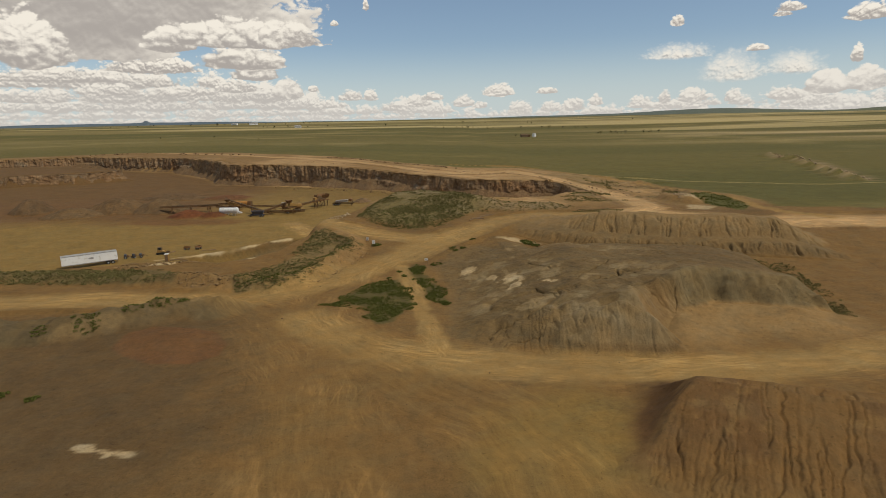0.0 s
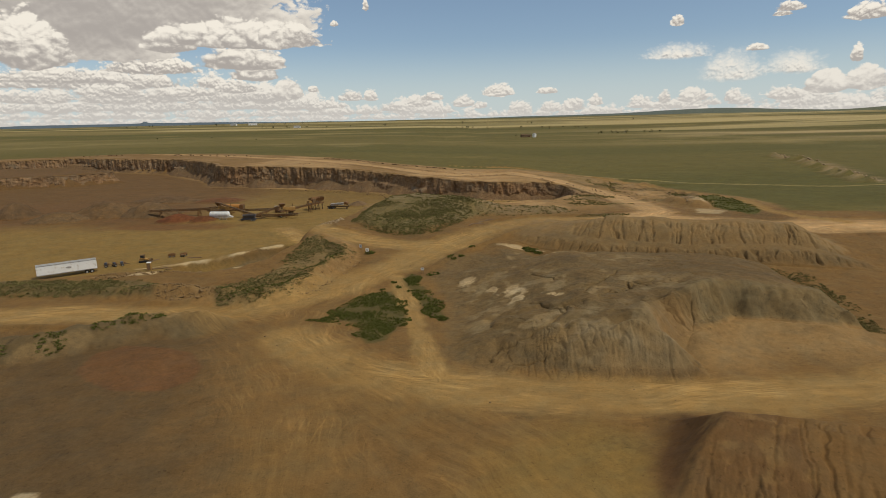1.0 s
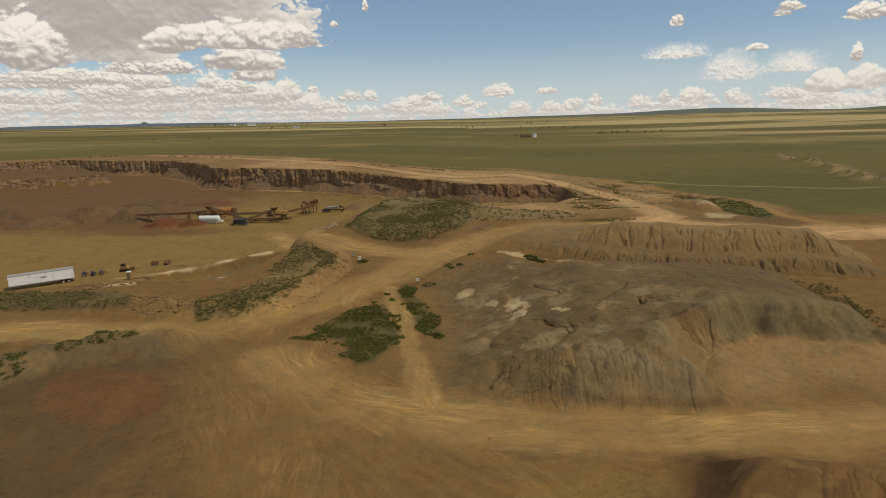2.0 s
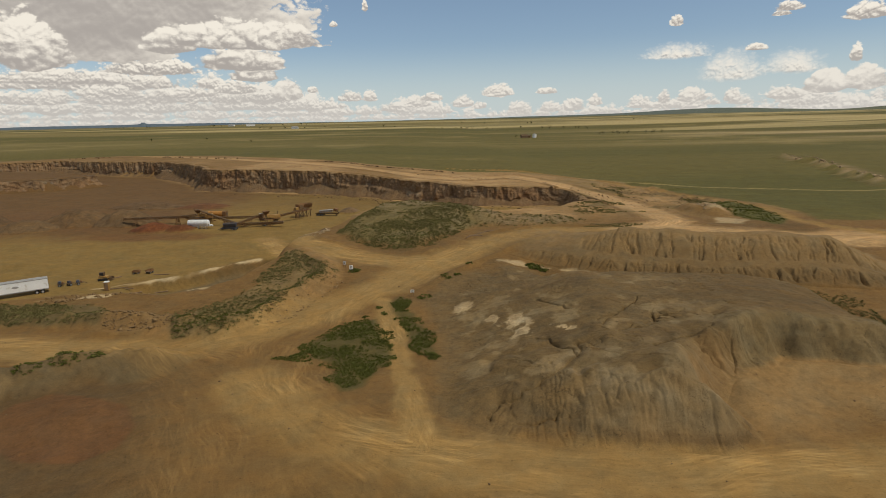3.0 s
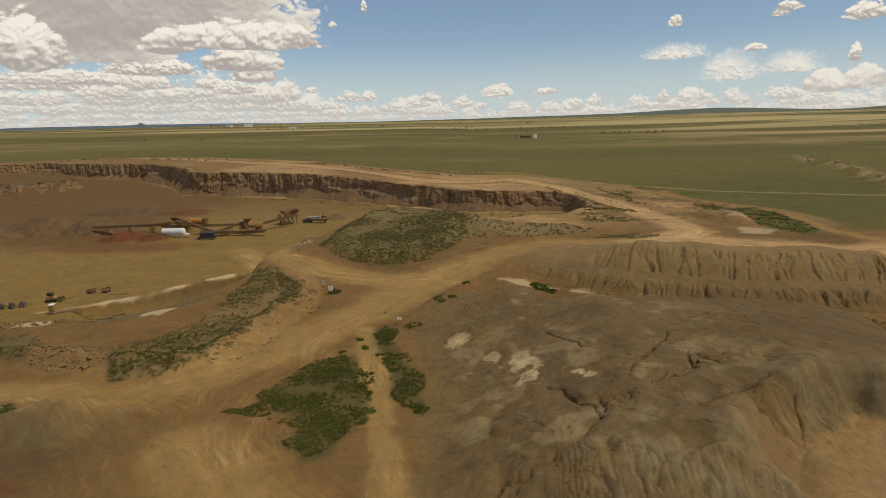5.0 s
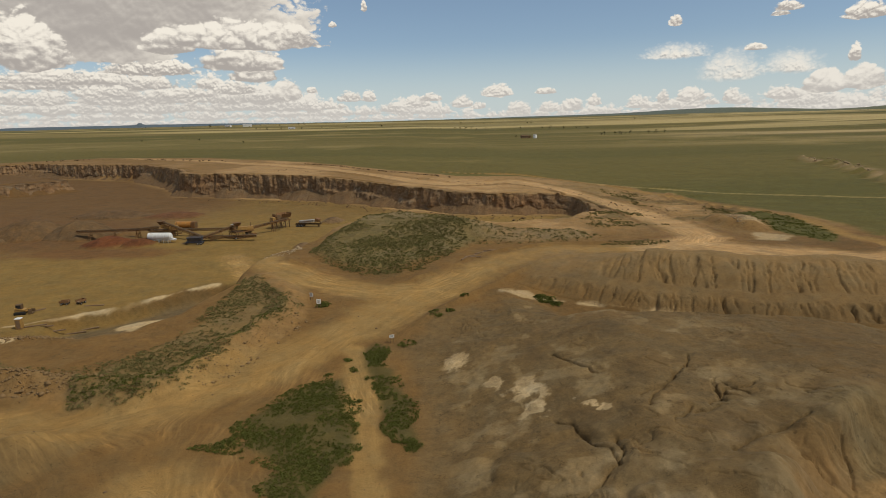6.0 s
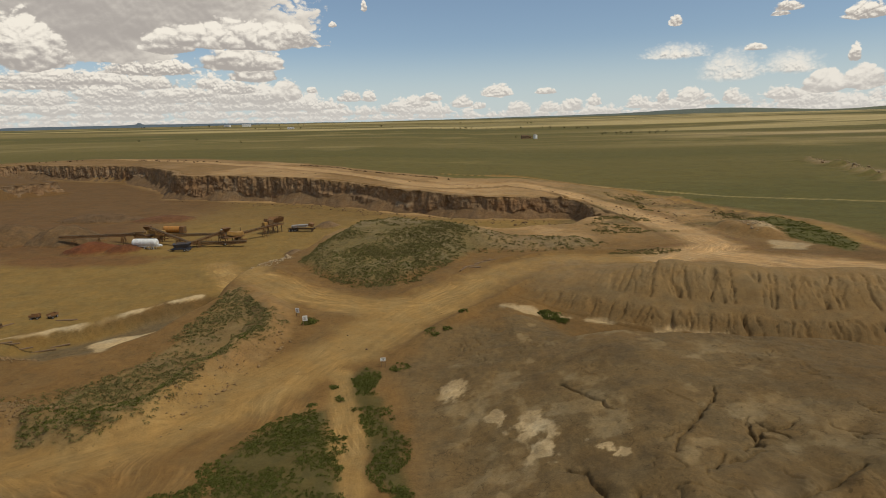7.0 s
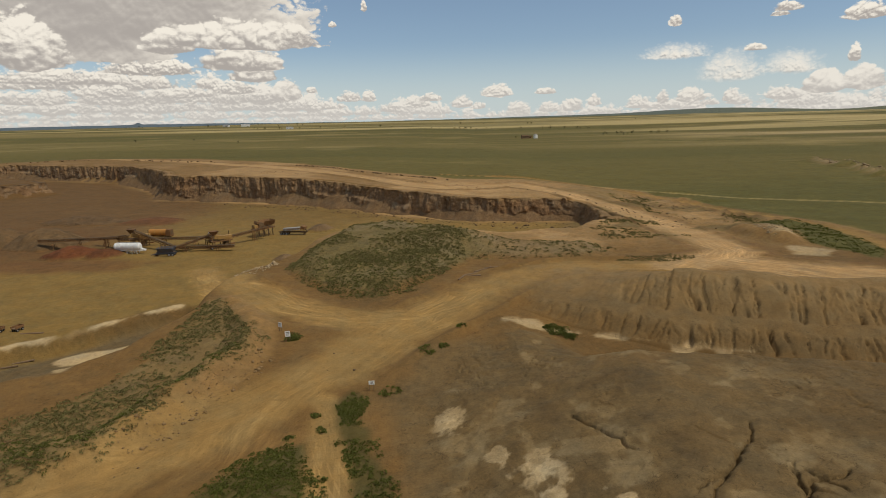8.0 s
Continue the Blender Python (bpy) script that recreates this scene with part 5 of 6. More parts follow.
def feeder(x, y, turn):
    t = thing("feed_hopper", "dark blue-grey belt feeder hopper under the conveyors", "machine", x, y, turn)
    ch = fresh()
    for v in (-1, 1):
        box(ch, (6.6, 0.22, 0.35), (0, v * 0.9, 0.95))
    part("chassis", ch, M_BLUE, t)
    hop = fresh()
    for v in (-1, 1):
        box(hop, (4.8, 0.1, 1.7), (0.3, v * 1.45, 2.1), (v * -32, 0, 0))
    for e in (-1, 1):
        box(hop, (0.1, 2.6, 1.7), (0.3 + e * 2.35, 0, 2.1), (0, e * 28, 0))
    part("hopper", hop, M_BLUE, t)
    grid = fresh()
    for k in range(9):
        box(grid, (0.08, 3.4, 0.12), (-1.9 + 0.55 * k, 0, 2.9))
    part("grizzly_bars", grid, M_STEEL, t)
    for v in (-1, 1):
        for k in (0, 1):
            wheel(t, 2.4 - 1.1 * k, v * 1.05, 0.48, 0.35)
    part("jack_leg", box(fresh(), (0.16, 1.6, 1.0), (-3.0, 0, 0.45)), M_STEEL, t)
    part("drawbar", beam(fresh(), (-3.2, 0, 0.9), (-4.6, 0, 0.45), 0.2, 0.2), M_BLUE, t)
    return t


def portable_screen(x, y, turn):
    t = thing("portable_screen", "grey and brown portable screening trailer on wheels", "machine", x, y, turn)
    ch = fresh()
    for v in (-1, 1):
        box(ch, (11.2, 0.2, 0.4), (0, v * 0.7, 1.2))
    for k in range(7):
        box(ch, (0.12, 1.4, 0.2), (-5 + 1.65 * k, 0, 1.2))
    part("chassis", ch, M_STEEL, t)
    for v in (-1, 1):
        for k in range(3):
            wheel(t, -4.6 + 1.15 * k, v * 1.0, 0.5, 0.4)
    part("screen_box", box(fresh(), (6.4, 2.0, 1.0), (-0.6, 0, 2.3), (0, -4, 0), bevel=0.06), M_GREYP, t, "grey screen deck")
    tr = fresh()
    for v in (-1, 1):
        beam(tr, (-3.8, v * 1.15, 2.0), (4.6, v * 1.15, 2.9), 0.1, 0.14)
        for k in range(7):
            beam(tr, (-3.6 + 1.2 * k, v * 1.15, 1.4), (-3.6 + 1.2 * k, v * 1.15, 2.1 + 0.12 * k), 0.08, 0.08)
    part("side_frame", tr, M_RUST, t)
    part("hopper", box(fresh(), (1.6, 2.4, 1.2), (4.2, 0, 2.9), (0, 20, 0), bevel=0.05), M_RUST, t)
    part("boom", beam(fresh(), (3.6, 0, 3.4), (5.8, 0, 1.4), 0.7, 0.3), M_STEEL, t)
    part("support_leg", box(fresh(), (0.2, 1.7, 1.2), (4.4, 0, 0.55)), M_STEEL, t)
    return t


def silo_drum(x, y):
    t = thing("steel_drum", "upright brown steel drum standing on the pit floor", "drum", x, y)
    part("shell", rod(fresh(), 1.2, (0, 0, 0), (0, 0, 3.0), 20), M_RUST, t)
    part("lid", rod(fresh(), 1.25, (0, 0, 3.0), (0, 0, 3.15), 20), M_GREYP, t)
    return t


semi_trailer(-108.0, 167.5, 35)
white_tank(-100.6, 262.2, -4)
conveyor((-119, 277), (-104, 269), 3.0, 5.2, 1.1, "short brown feed conveyor beside the white tank", 2)
orange_tank(-105.0, 294.0, -6)
conveyor((-136.5, 271.5), (-108.5, 270.5), 3.6, 4.2, 1.3, "long horizontal brown stacker conveyor over a red heap", 3)
conveyor((-107.0, 276), (-85.5, 263), 6.2, 2.2, 1.2, "steep brown belt conveyor rising from the feeder", 2)
conveyor((-112, 277), (-78, 275), 2.6, 3.0, 1.2, "low brown transfer conveyor in the plant", 3)
conveyor((-86, 262), (-74.5, 273), 2.0, 5.4, 1.1, "short inclined brown conveyor", 2)
conveyor((-88, 266), (-66, 264.5), 1.5, 2.1, 1.2, "low brown conveyor along the plant", 2)
conveyor((-76.5, 270), (-60.5, 285), 2.6, 4.6, 1.2, "brown conveyor leading to the crusher", 2)
screen_plant(-72.5, 270.5, 38)
screen_plant(-103.5, 275.5, 8, label="brown screen box above the stacker conveyors")
crusher(-64.0, 290.5, 50)
feeder(-86.5, 258.8, 8)
portable_screen(-52.8, 291.5, -8)
silo_drum(-80.8, 283.0)


# ---- heaps in the pit ----
def cone_heap(name, x, y, r, h, col, label, seed, stretch=1.0):
    def hh(X, Y):
        d = np.hypot((X - x) / (r * stretch), (Y - y) / r) + 0.10 * fbm(X, Y, r * 0.8, 4, seed)
        return h * (1 - d) * (1 - 0.25 * np.clip(1 - d * 3, 0, 1)) - 0.05 + 0.06 * h * fbm(X, Y, 2.0, 2, seed + 2)

    def cc(X, Y, H):
        c = np.empty((*X.shape, 3))
        c[:] = col
        return c * (1 + 0.25 * fbm(X, Y, 3, 3, seed + 5))[..., None]
    e = r * stretch * 1.15
    return heap(name, (x - e, x + e, y - r * 1.15, y + r * 1.15), max(0.35, r / 28), hh, cc, label)


cone_heap("red_gravel_heap", -119.5, 262.5, 8.5, 4.0, (0.135, 0.050, 0.021), "red-brown gravel heap under the stacker conveyor", 401, 1.2)
cone_heap("red_gravel_heap", -107.5, 260.5, 6.0, 3.0, (0.13, 0.052, 0.022), "red-brown gravel heap under the stacker conveyor", 402, 1.3)
cone_heap("gravel_heap", -44.4, 301, 6.0, 3.2, (0.16, 0.105, 0.06), "brown gravel cone heap near the quarry face", 403)
cone_heap("gravel_heap", -44.5, 249, 4.6, 2.4, (0.16, 0.105, 0.06), "small brown gravel cone heap", 404)
cone_heap("red_gravel_heap", -127, 331, 11, 3.0, (0.14, 0.066, 0.032), "low reddish gravel heap on the pit floor", 405, 1.5)
cone_heap("rubble_heap", -158, 334, 10, 4.4, (0.125, 0.078, 0.042), "long heap of broken rock rubble", 406, 2.4)
cone_heap("gravel_heap", -141, 281, 12, 8.5, (0.135, 0.085, 0.044), "large grey-brown gravel heap", 407, 1.3)
cone_heap("gravel_heap", -163, 284, 15, 8.5, (0.135, 0.082, 0.040), "large brown gravel heap", 408, 1.3)
cone_heap("gravel_heap", -178, 268, 11, 5.5, (0.14, 0.088, 0.044), "broad brown gravel heap", 409, 1.4)
cone_heap("rubble_heap", -206, 282, 11, 9.0, (0.12, 0.075, 0.04), "steep dark rubble heap", 410)


# ---- clumps of shrubs and loose stones ----
def scatter(ring, count, seed, keep=None):
    """Random places inside a ring."""
    g = np.random.default_rng(seed)
    xs_, ys_ = [p[0] for p in ring], [p[1] for p in ring]
    out = np.zeros((0, 2))
    while len(out) < count:
        p = np.stack([g.uniform(min(xs_), max(xs_), count * 3), g.uniform(min(ys_), max(ys_), count * 3)], -1)
        d = inside(p[:, 0], p[:, 1], ring) + 1.6 * fbm(p[:, 0], p[:, 1], 5, 3, seed)
        p = p[d > 0]
        if keep is not None:
            p = p[keep(p[:, 0], p[:, 1]) > g.uniform(0, 1, len(p))]
        out = np.concatenate([out, p])
    return out[:count]


def shrubs(name, places, heights, size, leaves, material, label, seed, flat=0.75, category="shrubs"):
    """Many low shrubs, each a dome of small leaf clumps."""
    g = np.random.default_rng(seed)
    n = len(places)
    leaves = int(leaves * 1.7)
    r = size * g.uniform(0.45, 1.25, n) ** 1.2
    th, u = g.uniform(0, 2 * math.pi, (n, leaves)), g.uniform(0, 1, (n, leaves))
    ph = np.arccos(1 - u * 0.98)
    rad = r[:, None] * g.uniform(0.55, 1.0, (n, leaves))
    cx = places[:, 0, None] + rad * np.sin(ph) * np.cos(th)
    cy = places[:, 1, None] + rad * np.sin(ph) * np.sin(th)
    cz = heights[:, None] + rad * flat * np.cos(ph) + 0.02
    a = g.normal(size=(n, leaves, 3))
    a /= np.linalg.norm(a, axis=-1, keepdims=True)
    b = np.cross(a, g.normal(size=(n, leaves, 3)))
    b /= np.linalg.norm(b, axis=-1, keepdims=True)
    s = (r[:, None, None] * g.uniform(0.16, 0.36, (n, leaves, 1)))
    c = np.stack([cx, cy, cz], -1)
    tri = np.stack([c + a * s, c - a * s * 0.5 + b * s * 0.8, c - a * s * 0.5 - b * s * 0.8], 2).reshape(-1, 3)
    me = bpy.data.meshes.new(name)
    k = len(tri) // 3
    me.vertices.add(len(tri))
    me.vertices.foreach_set("co", tri.astype(np.float32).ravel())
    me.loops.add(len(tri))
    me.loops.foreach_set("vertex_index", np.arange(len(tri), dtype=np.int32))
    me.polygons.add(k)
    me.polygons.foreach_set("loop_start", np.arange(0, len(tri), 3, dtype=np.int32))
    me.polygons.foreach_set("loop_total", np.full(k, 3, np.int32))
    me.update()
    me.materials.append(material)
    return tagged(new(name, me), label, category, kind="stuff")


def at_ground(p):
    return land(p[:, 0], p[:, 1])


def on_body(p, h):
    return land(p[:, 0], p[:, 1]) + np.maximum(h(p[:, 0], p[:, 1]), 0)


p = scatter(GRASS_A, 3000, 501, lambda x, y: 0.5 + 1.0 * fbm(x, y, 4, 3, 520))
shrubs("weeds", p, at_ground(p), 0.29, 14, M_WEED, "dense dark green weeds beside the dirt road", 502)
p = scatter(GRASS_B, 1050, 503, lambda x, y: 0.75 + 1.2 * fbm(x, y, 4, 2, 528) - 1.2 * (1 - S(np.abs(y - 142.5), 0.4, 2.0)))
shrubs("weeds", p, np.maximum(at_ground(p), on_body(p, mound_h)), 0.32, 14, M_WEED, "dark green weeds along the narrow track", 504)
p = scatter(STRIP, 3000, 505, lambda x, y: 0.55 + 0.8 * fbm(x, y, 7, 3, 521))
shrubs("sagebrush", p, at_ground(p), 0.36, 14, M_SAGE, "grey-green sagebrush on the bank above the pit", 506)
p = scatter([(-52, 133), (-43, 133), (-37.5, 137.5), (-33, 149), (-27.5, 163), (-30, 165), (-36, 151), (-40, 141), (-52, 137)], 700, 523)
shrubs("weeds", p, at_ground(p), 0.33, 14, M_WEED, "green weeds along the top of the earth bank", 524)
p = scatter(WEST_STRIP, 2300, 507, lambda x, y: 0.55 + 0.8 * fbm(x, y, 8, 2, 508))
shrubs("sagebrush", p, at_ground(p), 0.45, 14, M_SAGE, "patchy sagebrush on the bank behind the trailer", 509)
p = scatter([(-33, 208), (-27, 197), (-22, 192), (-14, 187), (-7, 186), (-0.5, 190), (6, 203), (11, 215), (9, 232), (-4, 238), (-20, 240), (-32, 228)], 4300, 511, lambda x, y: 0.5 + 0.9 * fbm(x, y, 8, 3, 522))
shrubs("sagebrush", p, on_body(p, gm_h), 0.42, 14, M_SAGE, "sagebrush and weeds covering the low mound", 512)
p = scatter([(-24, 194), (-14, 187), (-7, 186), (-1, 190), (5, 203), (3, 214), (-12, 216), (-24, 208)], 1300, 526)
shrubs("weeds", p, on_body(p, gm_h), 0.3, 12, M_WEED, "green weeds on the front of the low mound", 527)
p = scatter([(8, 212), (40, 213), (50, 221), (45, 230), (26, 234), (8, 243), (-18, 250), (-28, 240), (0, 234)], 800, 513)
shrubs("sagebrush", p, on_body(p, gm_h), 0.5, 12, M_SAGE, "scattered sagebrush on the back of the mound", 514)
p = scatter([(81, 153), (86, 149.5), (90.5, 146), (88, 132), (85, 117.5), (80.5, 108), (78, 108), (81, 121), (82, 133), (81, 144)], 1000, 515, lambda x, y: 0.35 + 0.7 * fbm(x, y, 6, 3, 525) + 0.7 * (1 - S(x - 78 - 0.09 * (y - 108), 0, 4)))
shrubs("weeds", p, at_ground(p), 0.34, 14, M_SAGE, "green weeds along the foot of the spoil mound", 516)

# ---- small things in the pit and beside the roads ----
def skid_loader(x, y, turn):
    t = thing("loader", "small yellow and black loader parked on the pit floor", "loader", x, y, turn)
    part("body", box(fresh(), (2.2, 1.3, 0.8), (0, 0, 0.85), bevel=0.08), M_YELLOW, t)
    cab = part("cab", box(fresh(), (1.2, 1.2, 1.1), (-0.2, 0, 1.8), bevel=0.06), M_STEEL, t)
    for s in (-1, 1):
        part("window", box(fresh(), (0.9, 0.03, 0.7), (-0.2, s * 0.62, 1.85)), M_GLASS, cab)
        part("track", box(fresh(), (2.5, 0.4, 0.75), (0, s * 0.85, 0.38), bevel=0.18), M_TYRE, t, "black crawler track")
        part("lift_arm", beam(fresh(), (-1.0, s * 0.72, 1.6), (1.7, s * 0.72, 0.8), 0.14, 0.22), M_YELLOW, t)
    bk = fresh()
    box(bk, (0.08, 1.9, 0.8), (1.75, 0, 0.55))
    box(bk, (0.8, 1.9, 0.08), (2.1, 0, 0.2))
    for s in (-1, 1):
        box(bk, (0.75, 0.06, 0.7), (2.1, s * 0.93, 0.5))
    part("bucket", bk, M_STEEL, t)
    part("exhaust", rod(fresh(), 0.06, (-0.9, 0.3, 1.2), (-0.9, 0.3, 2.3), 8), M_STEEL, t)
    return t


def portable_toilet(x, y, turn):
    t = thing("portable_toilet", "tan portable toilet with a white roof", "toilet cabin", x, y, turn)
    part("cabin", box(fresh(), (1.15, 1.15, 2.1), (0, 0, 1.15), bevel=0.05), M_YELLOW, t)
    part("roof", box(fresh(), (1.25, 1.25, 0.22), (0, 0, 2.3), bevel=0.1), M_WHITE, t, "white domed roof")
    d = part("door", box(fresh(), (0.75, 0.04, 1.8), (0, -0.6, 1.15)), M_WOOD, t)
    part("handle", box(fresh(), (0.05, 0.06, 0.16), (0.28, -0.64, 1.1)), M_STEEL, d)
    part("skid", box(fresh(), (1.3, 1.2, 0.12), (0, 0, 0.06)), M_STEEL, t)
    return t


def implement(x, y, turn, long, label):
    t = thing("farm_implement", label, "machine", x, y, turn, "machines beside the trailer")
    part("frame", box(fresh(), (long, 0.9, 0.2), (0, 0, 0.7)), M_STEEL, t)
    part("engine", box(fresh(), (long * 0.4, 0.8, 0.7), (-long * 0.15, 0, 1.1), bevel=0.07), M_BLUE, t)
    part("fuel_can", rod(fresh(), 0.22, (long * 0.25, -0.3, 1.0), (long * 0.25, 0.3, 1.0), 12), M_RUST, t)
    part("drawbar", beam(fresh(), (long / 2, 0, 0.7), (long / 2 + 0.8, 0, 0.35), 0.12, 0.12), M_STEEL, t)
    for s in (-1, 1):
        wheel(t, -long * 0.1, s * 0.6, 0.38, 0.22)
    return t


def flat_wagon(x, y, turn, label):
    t = thing("flat_wagon", label, "wagon", x, y, turn, "wagons on the pit floor")
    part("deck", box(fresh(), (2.0, 1.2, 0.16), (0, 0, 0.65)), M_WOOD, t)
    for s in (-1, 1):
        part("side_board", box(fresh(), (2.0, 0.08, 0.45), (0, s * 0.6, 0.92)), M_RUST, t)
        for u in (-0.6, 0.6):
            wheel(t, u, s * 0.5, 0.28, 0.18)
    part("end_board", box(fresh(), (0.08, 1.2, 0.45), (0.97, 0, 0.92)), M_RUST, t)
    return t


def timber(x, y, turn, long, label="weathered brown timber lying on the ground", tilt=0):
    t = thing("timber", label, "timber", x, y, turn, "loose timbers", sink=0.03)
    part("beam", box(fresh(), (long, 0.3, 0.26), (0, 0, 0.16), (0, tilt, 0), bevel=0.03), M_WOOD, t)
    return t


def sign(x, y, turn, w, h, z, label):
    t = thing("sign", label, "sign", x, y, turn, "white signs by the road")
    b = part("board", box(fresh(), (w, 0.04, h), (0, 0, z), bevel=0.01), M_SIGN, t)
    bars = fresh()
    for k in range(3):
        box(bars, (w * (0.7, 0.5, 0.62)[k], 0.012, h * 0.09), (0, -0.028, z + h * (0.24 - 0.22 * k)))
    part("writing_bar", bars, M_STEEL, b, "dark unreadable bars")
    for s in (-1, 1):
        part("post", box(fresh(), (0.09, 0.09, z + h / 2), (s * w * 0.36, 0.06, (z + h / 2) / 2 - 0.1)), M_WOOD, t)
    return t


skid_loader(-92.9, 180.6, 15)
portable_toilet(-86.3, 171.0, 10)
implement(-101.2, 175.2, 20, 1.8, "dark blue generator on a small wheeled frame")
implement(-99.0, 175.6, 60, 1.4, "dark small engine cart with rusty can")
implement(-97.0, 176.4, 35, 1.9, "dark wheeled implement standing beside the trailer")
flat_wagon(-87.4, 187.4, 12, "brown timber wagon with low side boards")
flat_wagon(-83.8, 188.0, 80, "small brown wagon beside loose timbers")
for x, y, a, l in ((-84.2, 172.0, 22, 5.0), (-81.4, 174.0, 30, 4.2), (-82.6, 173.4, 12, 3.2), (-78.6, 176.2, 26, 4.6), (-79.6, 186.2, 5, 4.5), (-76.4, 178.4, 34, 3.6), (-90.6, 183.5, 60, 2.2)):
    timber(x, y, a, l)
for x, y, a, l in ((9.0, 196.8, 66, 4.0), (11.0, 199.6, 34, 4.6), (13.6, 202.2, 40, 4.4), (16.0, 203.6, 12, 3.6), (15.9, 204.8, 80, 2.4), (11.8, 198.2, 10, 3.0)):
    timber(x, y, a, l, "dark fallen timber at the road edge")
sign(-5.7, 152.6, 6, 0.85, 0.6, 1.4, "white rectangular sign on two posts by the road")
sign(-22.0, 168.4, 8, 0.9, 1.0, 1.5, "tall white sign board beside a dark shrub")
sign(-24.4, 172.4, -20, 0.8, 0.9, 1.3, "small faded white sign near the shrub")

g = np.random.default_rng(611)


def patch(x, y, r, count, size, label, mat=M_WEED, base=None, name="shrub_clump", cat="shrub", leaves=16):
    a, d = g.uniform(0, 6.283, count), r * np.sqrt(g.uniform(0, 1, count))
    p = np.stack([x + d * np.cos(a), y + d * np.sin(a)], -1)
    z = at_ground(p) if base is None else on_body(p, base)
    return tagged(shrubs(name, p, z, size, leaves, mat, label, int(abs(x * 13 + y * 7)) + 3, category=cat), kind="")


for x, y, r, k in ((-62, 117.5, 2.6, 70), (-66, 114, 2.0, 40), (-72, 107.5, 2.6, 60), (-79, 104, 1.4, 22), (-58, 119, 1.5, 26), (-69, 81, 0.8, 14), (-63.5, 79.5, 0.9, 16)):
    patch(x, y, r, k, 0.42, "dark green shrub on the grey bank", M_WEED)
patch(-21.4, 169.8, 1.4, 40, 0.55, "dark green shrub round the white signs")
patch(25.0, 172.4, 2.0, 60, 0.6, "dark green shrub in the pale wash")
patch(27.0, 170.4, 1.2, 30, 0.5, "dark green shrub in the pale wash")
patch(2.0, 163.8, 1.2, 26, 0.45, "small dark shrub at the road edge", base=mound_h)
patch(5.0, 166.0, 0.9, 20, 0.45, "small dark shrub at the road edge", base=mound_h)
patch(8.0, 172.0, 1.0, 18, 0.4, "small dark shrub at the road edge", base=mound_h)
patch(-3.0, 152.4, 1.6, 30, 0.4, "low green shrub behind the sign", base=mound_h)
for x, y, r in ((-11.2, 143.0, 0.7), (-9.2, 133.0, 0.6), (-8.8, 130.5, 0.9), (-8.3, 126.5, 0.5), (-7.6, 121.0, 0.7), (-12.6, 146.5, 0.5), (-15.0, 141.5, 0.6)):
    patch(x, y, r, 14, 0.4, "tuft of dark weeds on the track")


# ---- loose stones ----
def stone_mesh(seed):
    bm = fresh()
    bmesh.ops.create_icosphere(bm, subdivisions=1, radius=0.5)
    r = random.Random(seed)
    for v in bm.verts:
        v.co *= r.uniform(0.7, 1.25)
        v.co.z *= 0.75
    me = bpy.data.meshes.new("boulder")
    bm.to_mesh(me)
    bm.free()
    me.materials.append(M_STONE)
    return me


STONES = [stone_mesh(k) for k in range(5)]


def boulder_row(line, count, size, spread, group, label, seed):
    r = random.Random(seed)
    p = np.array(curve_line(line, 2.0))
    run = np.concatenate([[0], np.cumsum(np.hypot(*np.diff(p, axis=0).T))])
    for k in range(count):
        s = r.uniform(0, run[-1])
        x = float(np.interp(s, run, p[:, 0])) + r.gauss(0, spread)
        y = float(np.interp(s, run, p[:, 1])) + r.gauss(0, spread)
        ob = new("boulder", STONES[r.randrange(5)])
        e = size * r.uniform(0.5, 1.3)
        ob.matrix_world = pose(x, y, ground_at(x, y) + 0.2 * e, r.uniform(0, 40), 0, r.uniform(0, 360)) @ Matrix.Diagonal((e, e * r.uniform(0.7, 1.2), e, 1))
        tagged(ob, label, "boulder", group)


def rubble(name, places, heights, size, material, label, seed):
    """Loose stones too small and many to count."""
    gg = np.random.default_rng(seed)
    n = len(places)
    ico = np.array([(1, 0, 0), (-1, 0, 0), (0, 1, 0), (0, -1, 0), (0, 0, 1), (0, 0, -1)], float)
    tri = np.array([(0, 2, 4), (2, 1, 4), (1, 3, 4), (3, 0, 4), (2, 0, 5), (1, 2, 5), (3, 1, 5), (0, 3, 5)])
    v = ico[None] * gg.uniform(0.6, 1.3, (n, 6, 1)) + gg.normal(0, 0.12, (n, 6, 3))
    a = gg.uniform(0, 6.283, n)
    ca, sa = np.cos(a)[:, None], np.sin(a)[:, None]
    v = np.stack([v[..., 0] * ca - v[..., 1] * sa, v[..., 0] * sa + v[..., 1] * ca, v[..., 2] * 0.7], -1)
    s = size * gg.lognormal(0, 0.45, n) * 0.5
    v = v * s[:, None, None]
    v[..., 0] += places[:, 0, None]
    v[..., 1] += places[:, 1, None]
    v[..., 2] += heights[:, None] + 0.15 * s[:, None]
    f = (tri[None] + 6 * np.arange(n)[:, None, None]).reshape(-1, 3)
    me = bpy.data.meshes.new(name)
    me.vertices.add(6 * n)
    me.vertices.foreach_set("co", v.astype(np.float32).ravel())
    me.loops.add(f.size)
    me.loops.foreach_set("vertex_index", f.astype(np.int32).ravel())
    me.polygons.add(len(f))
    me.polygons.foreach_set("loop_start", np.arange(0, f.size, 3, dtype=np.int32))
    me.polygons.foreach_set("loop_total", np.full(len(f), 3, np.int32))
    me.update()
    me.materials.append(material)
    return tagged(new(name, me), label, "stones", kind="stuff")


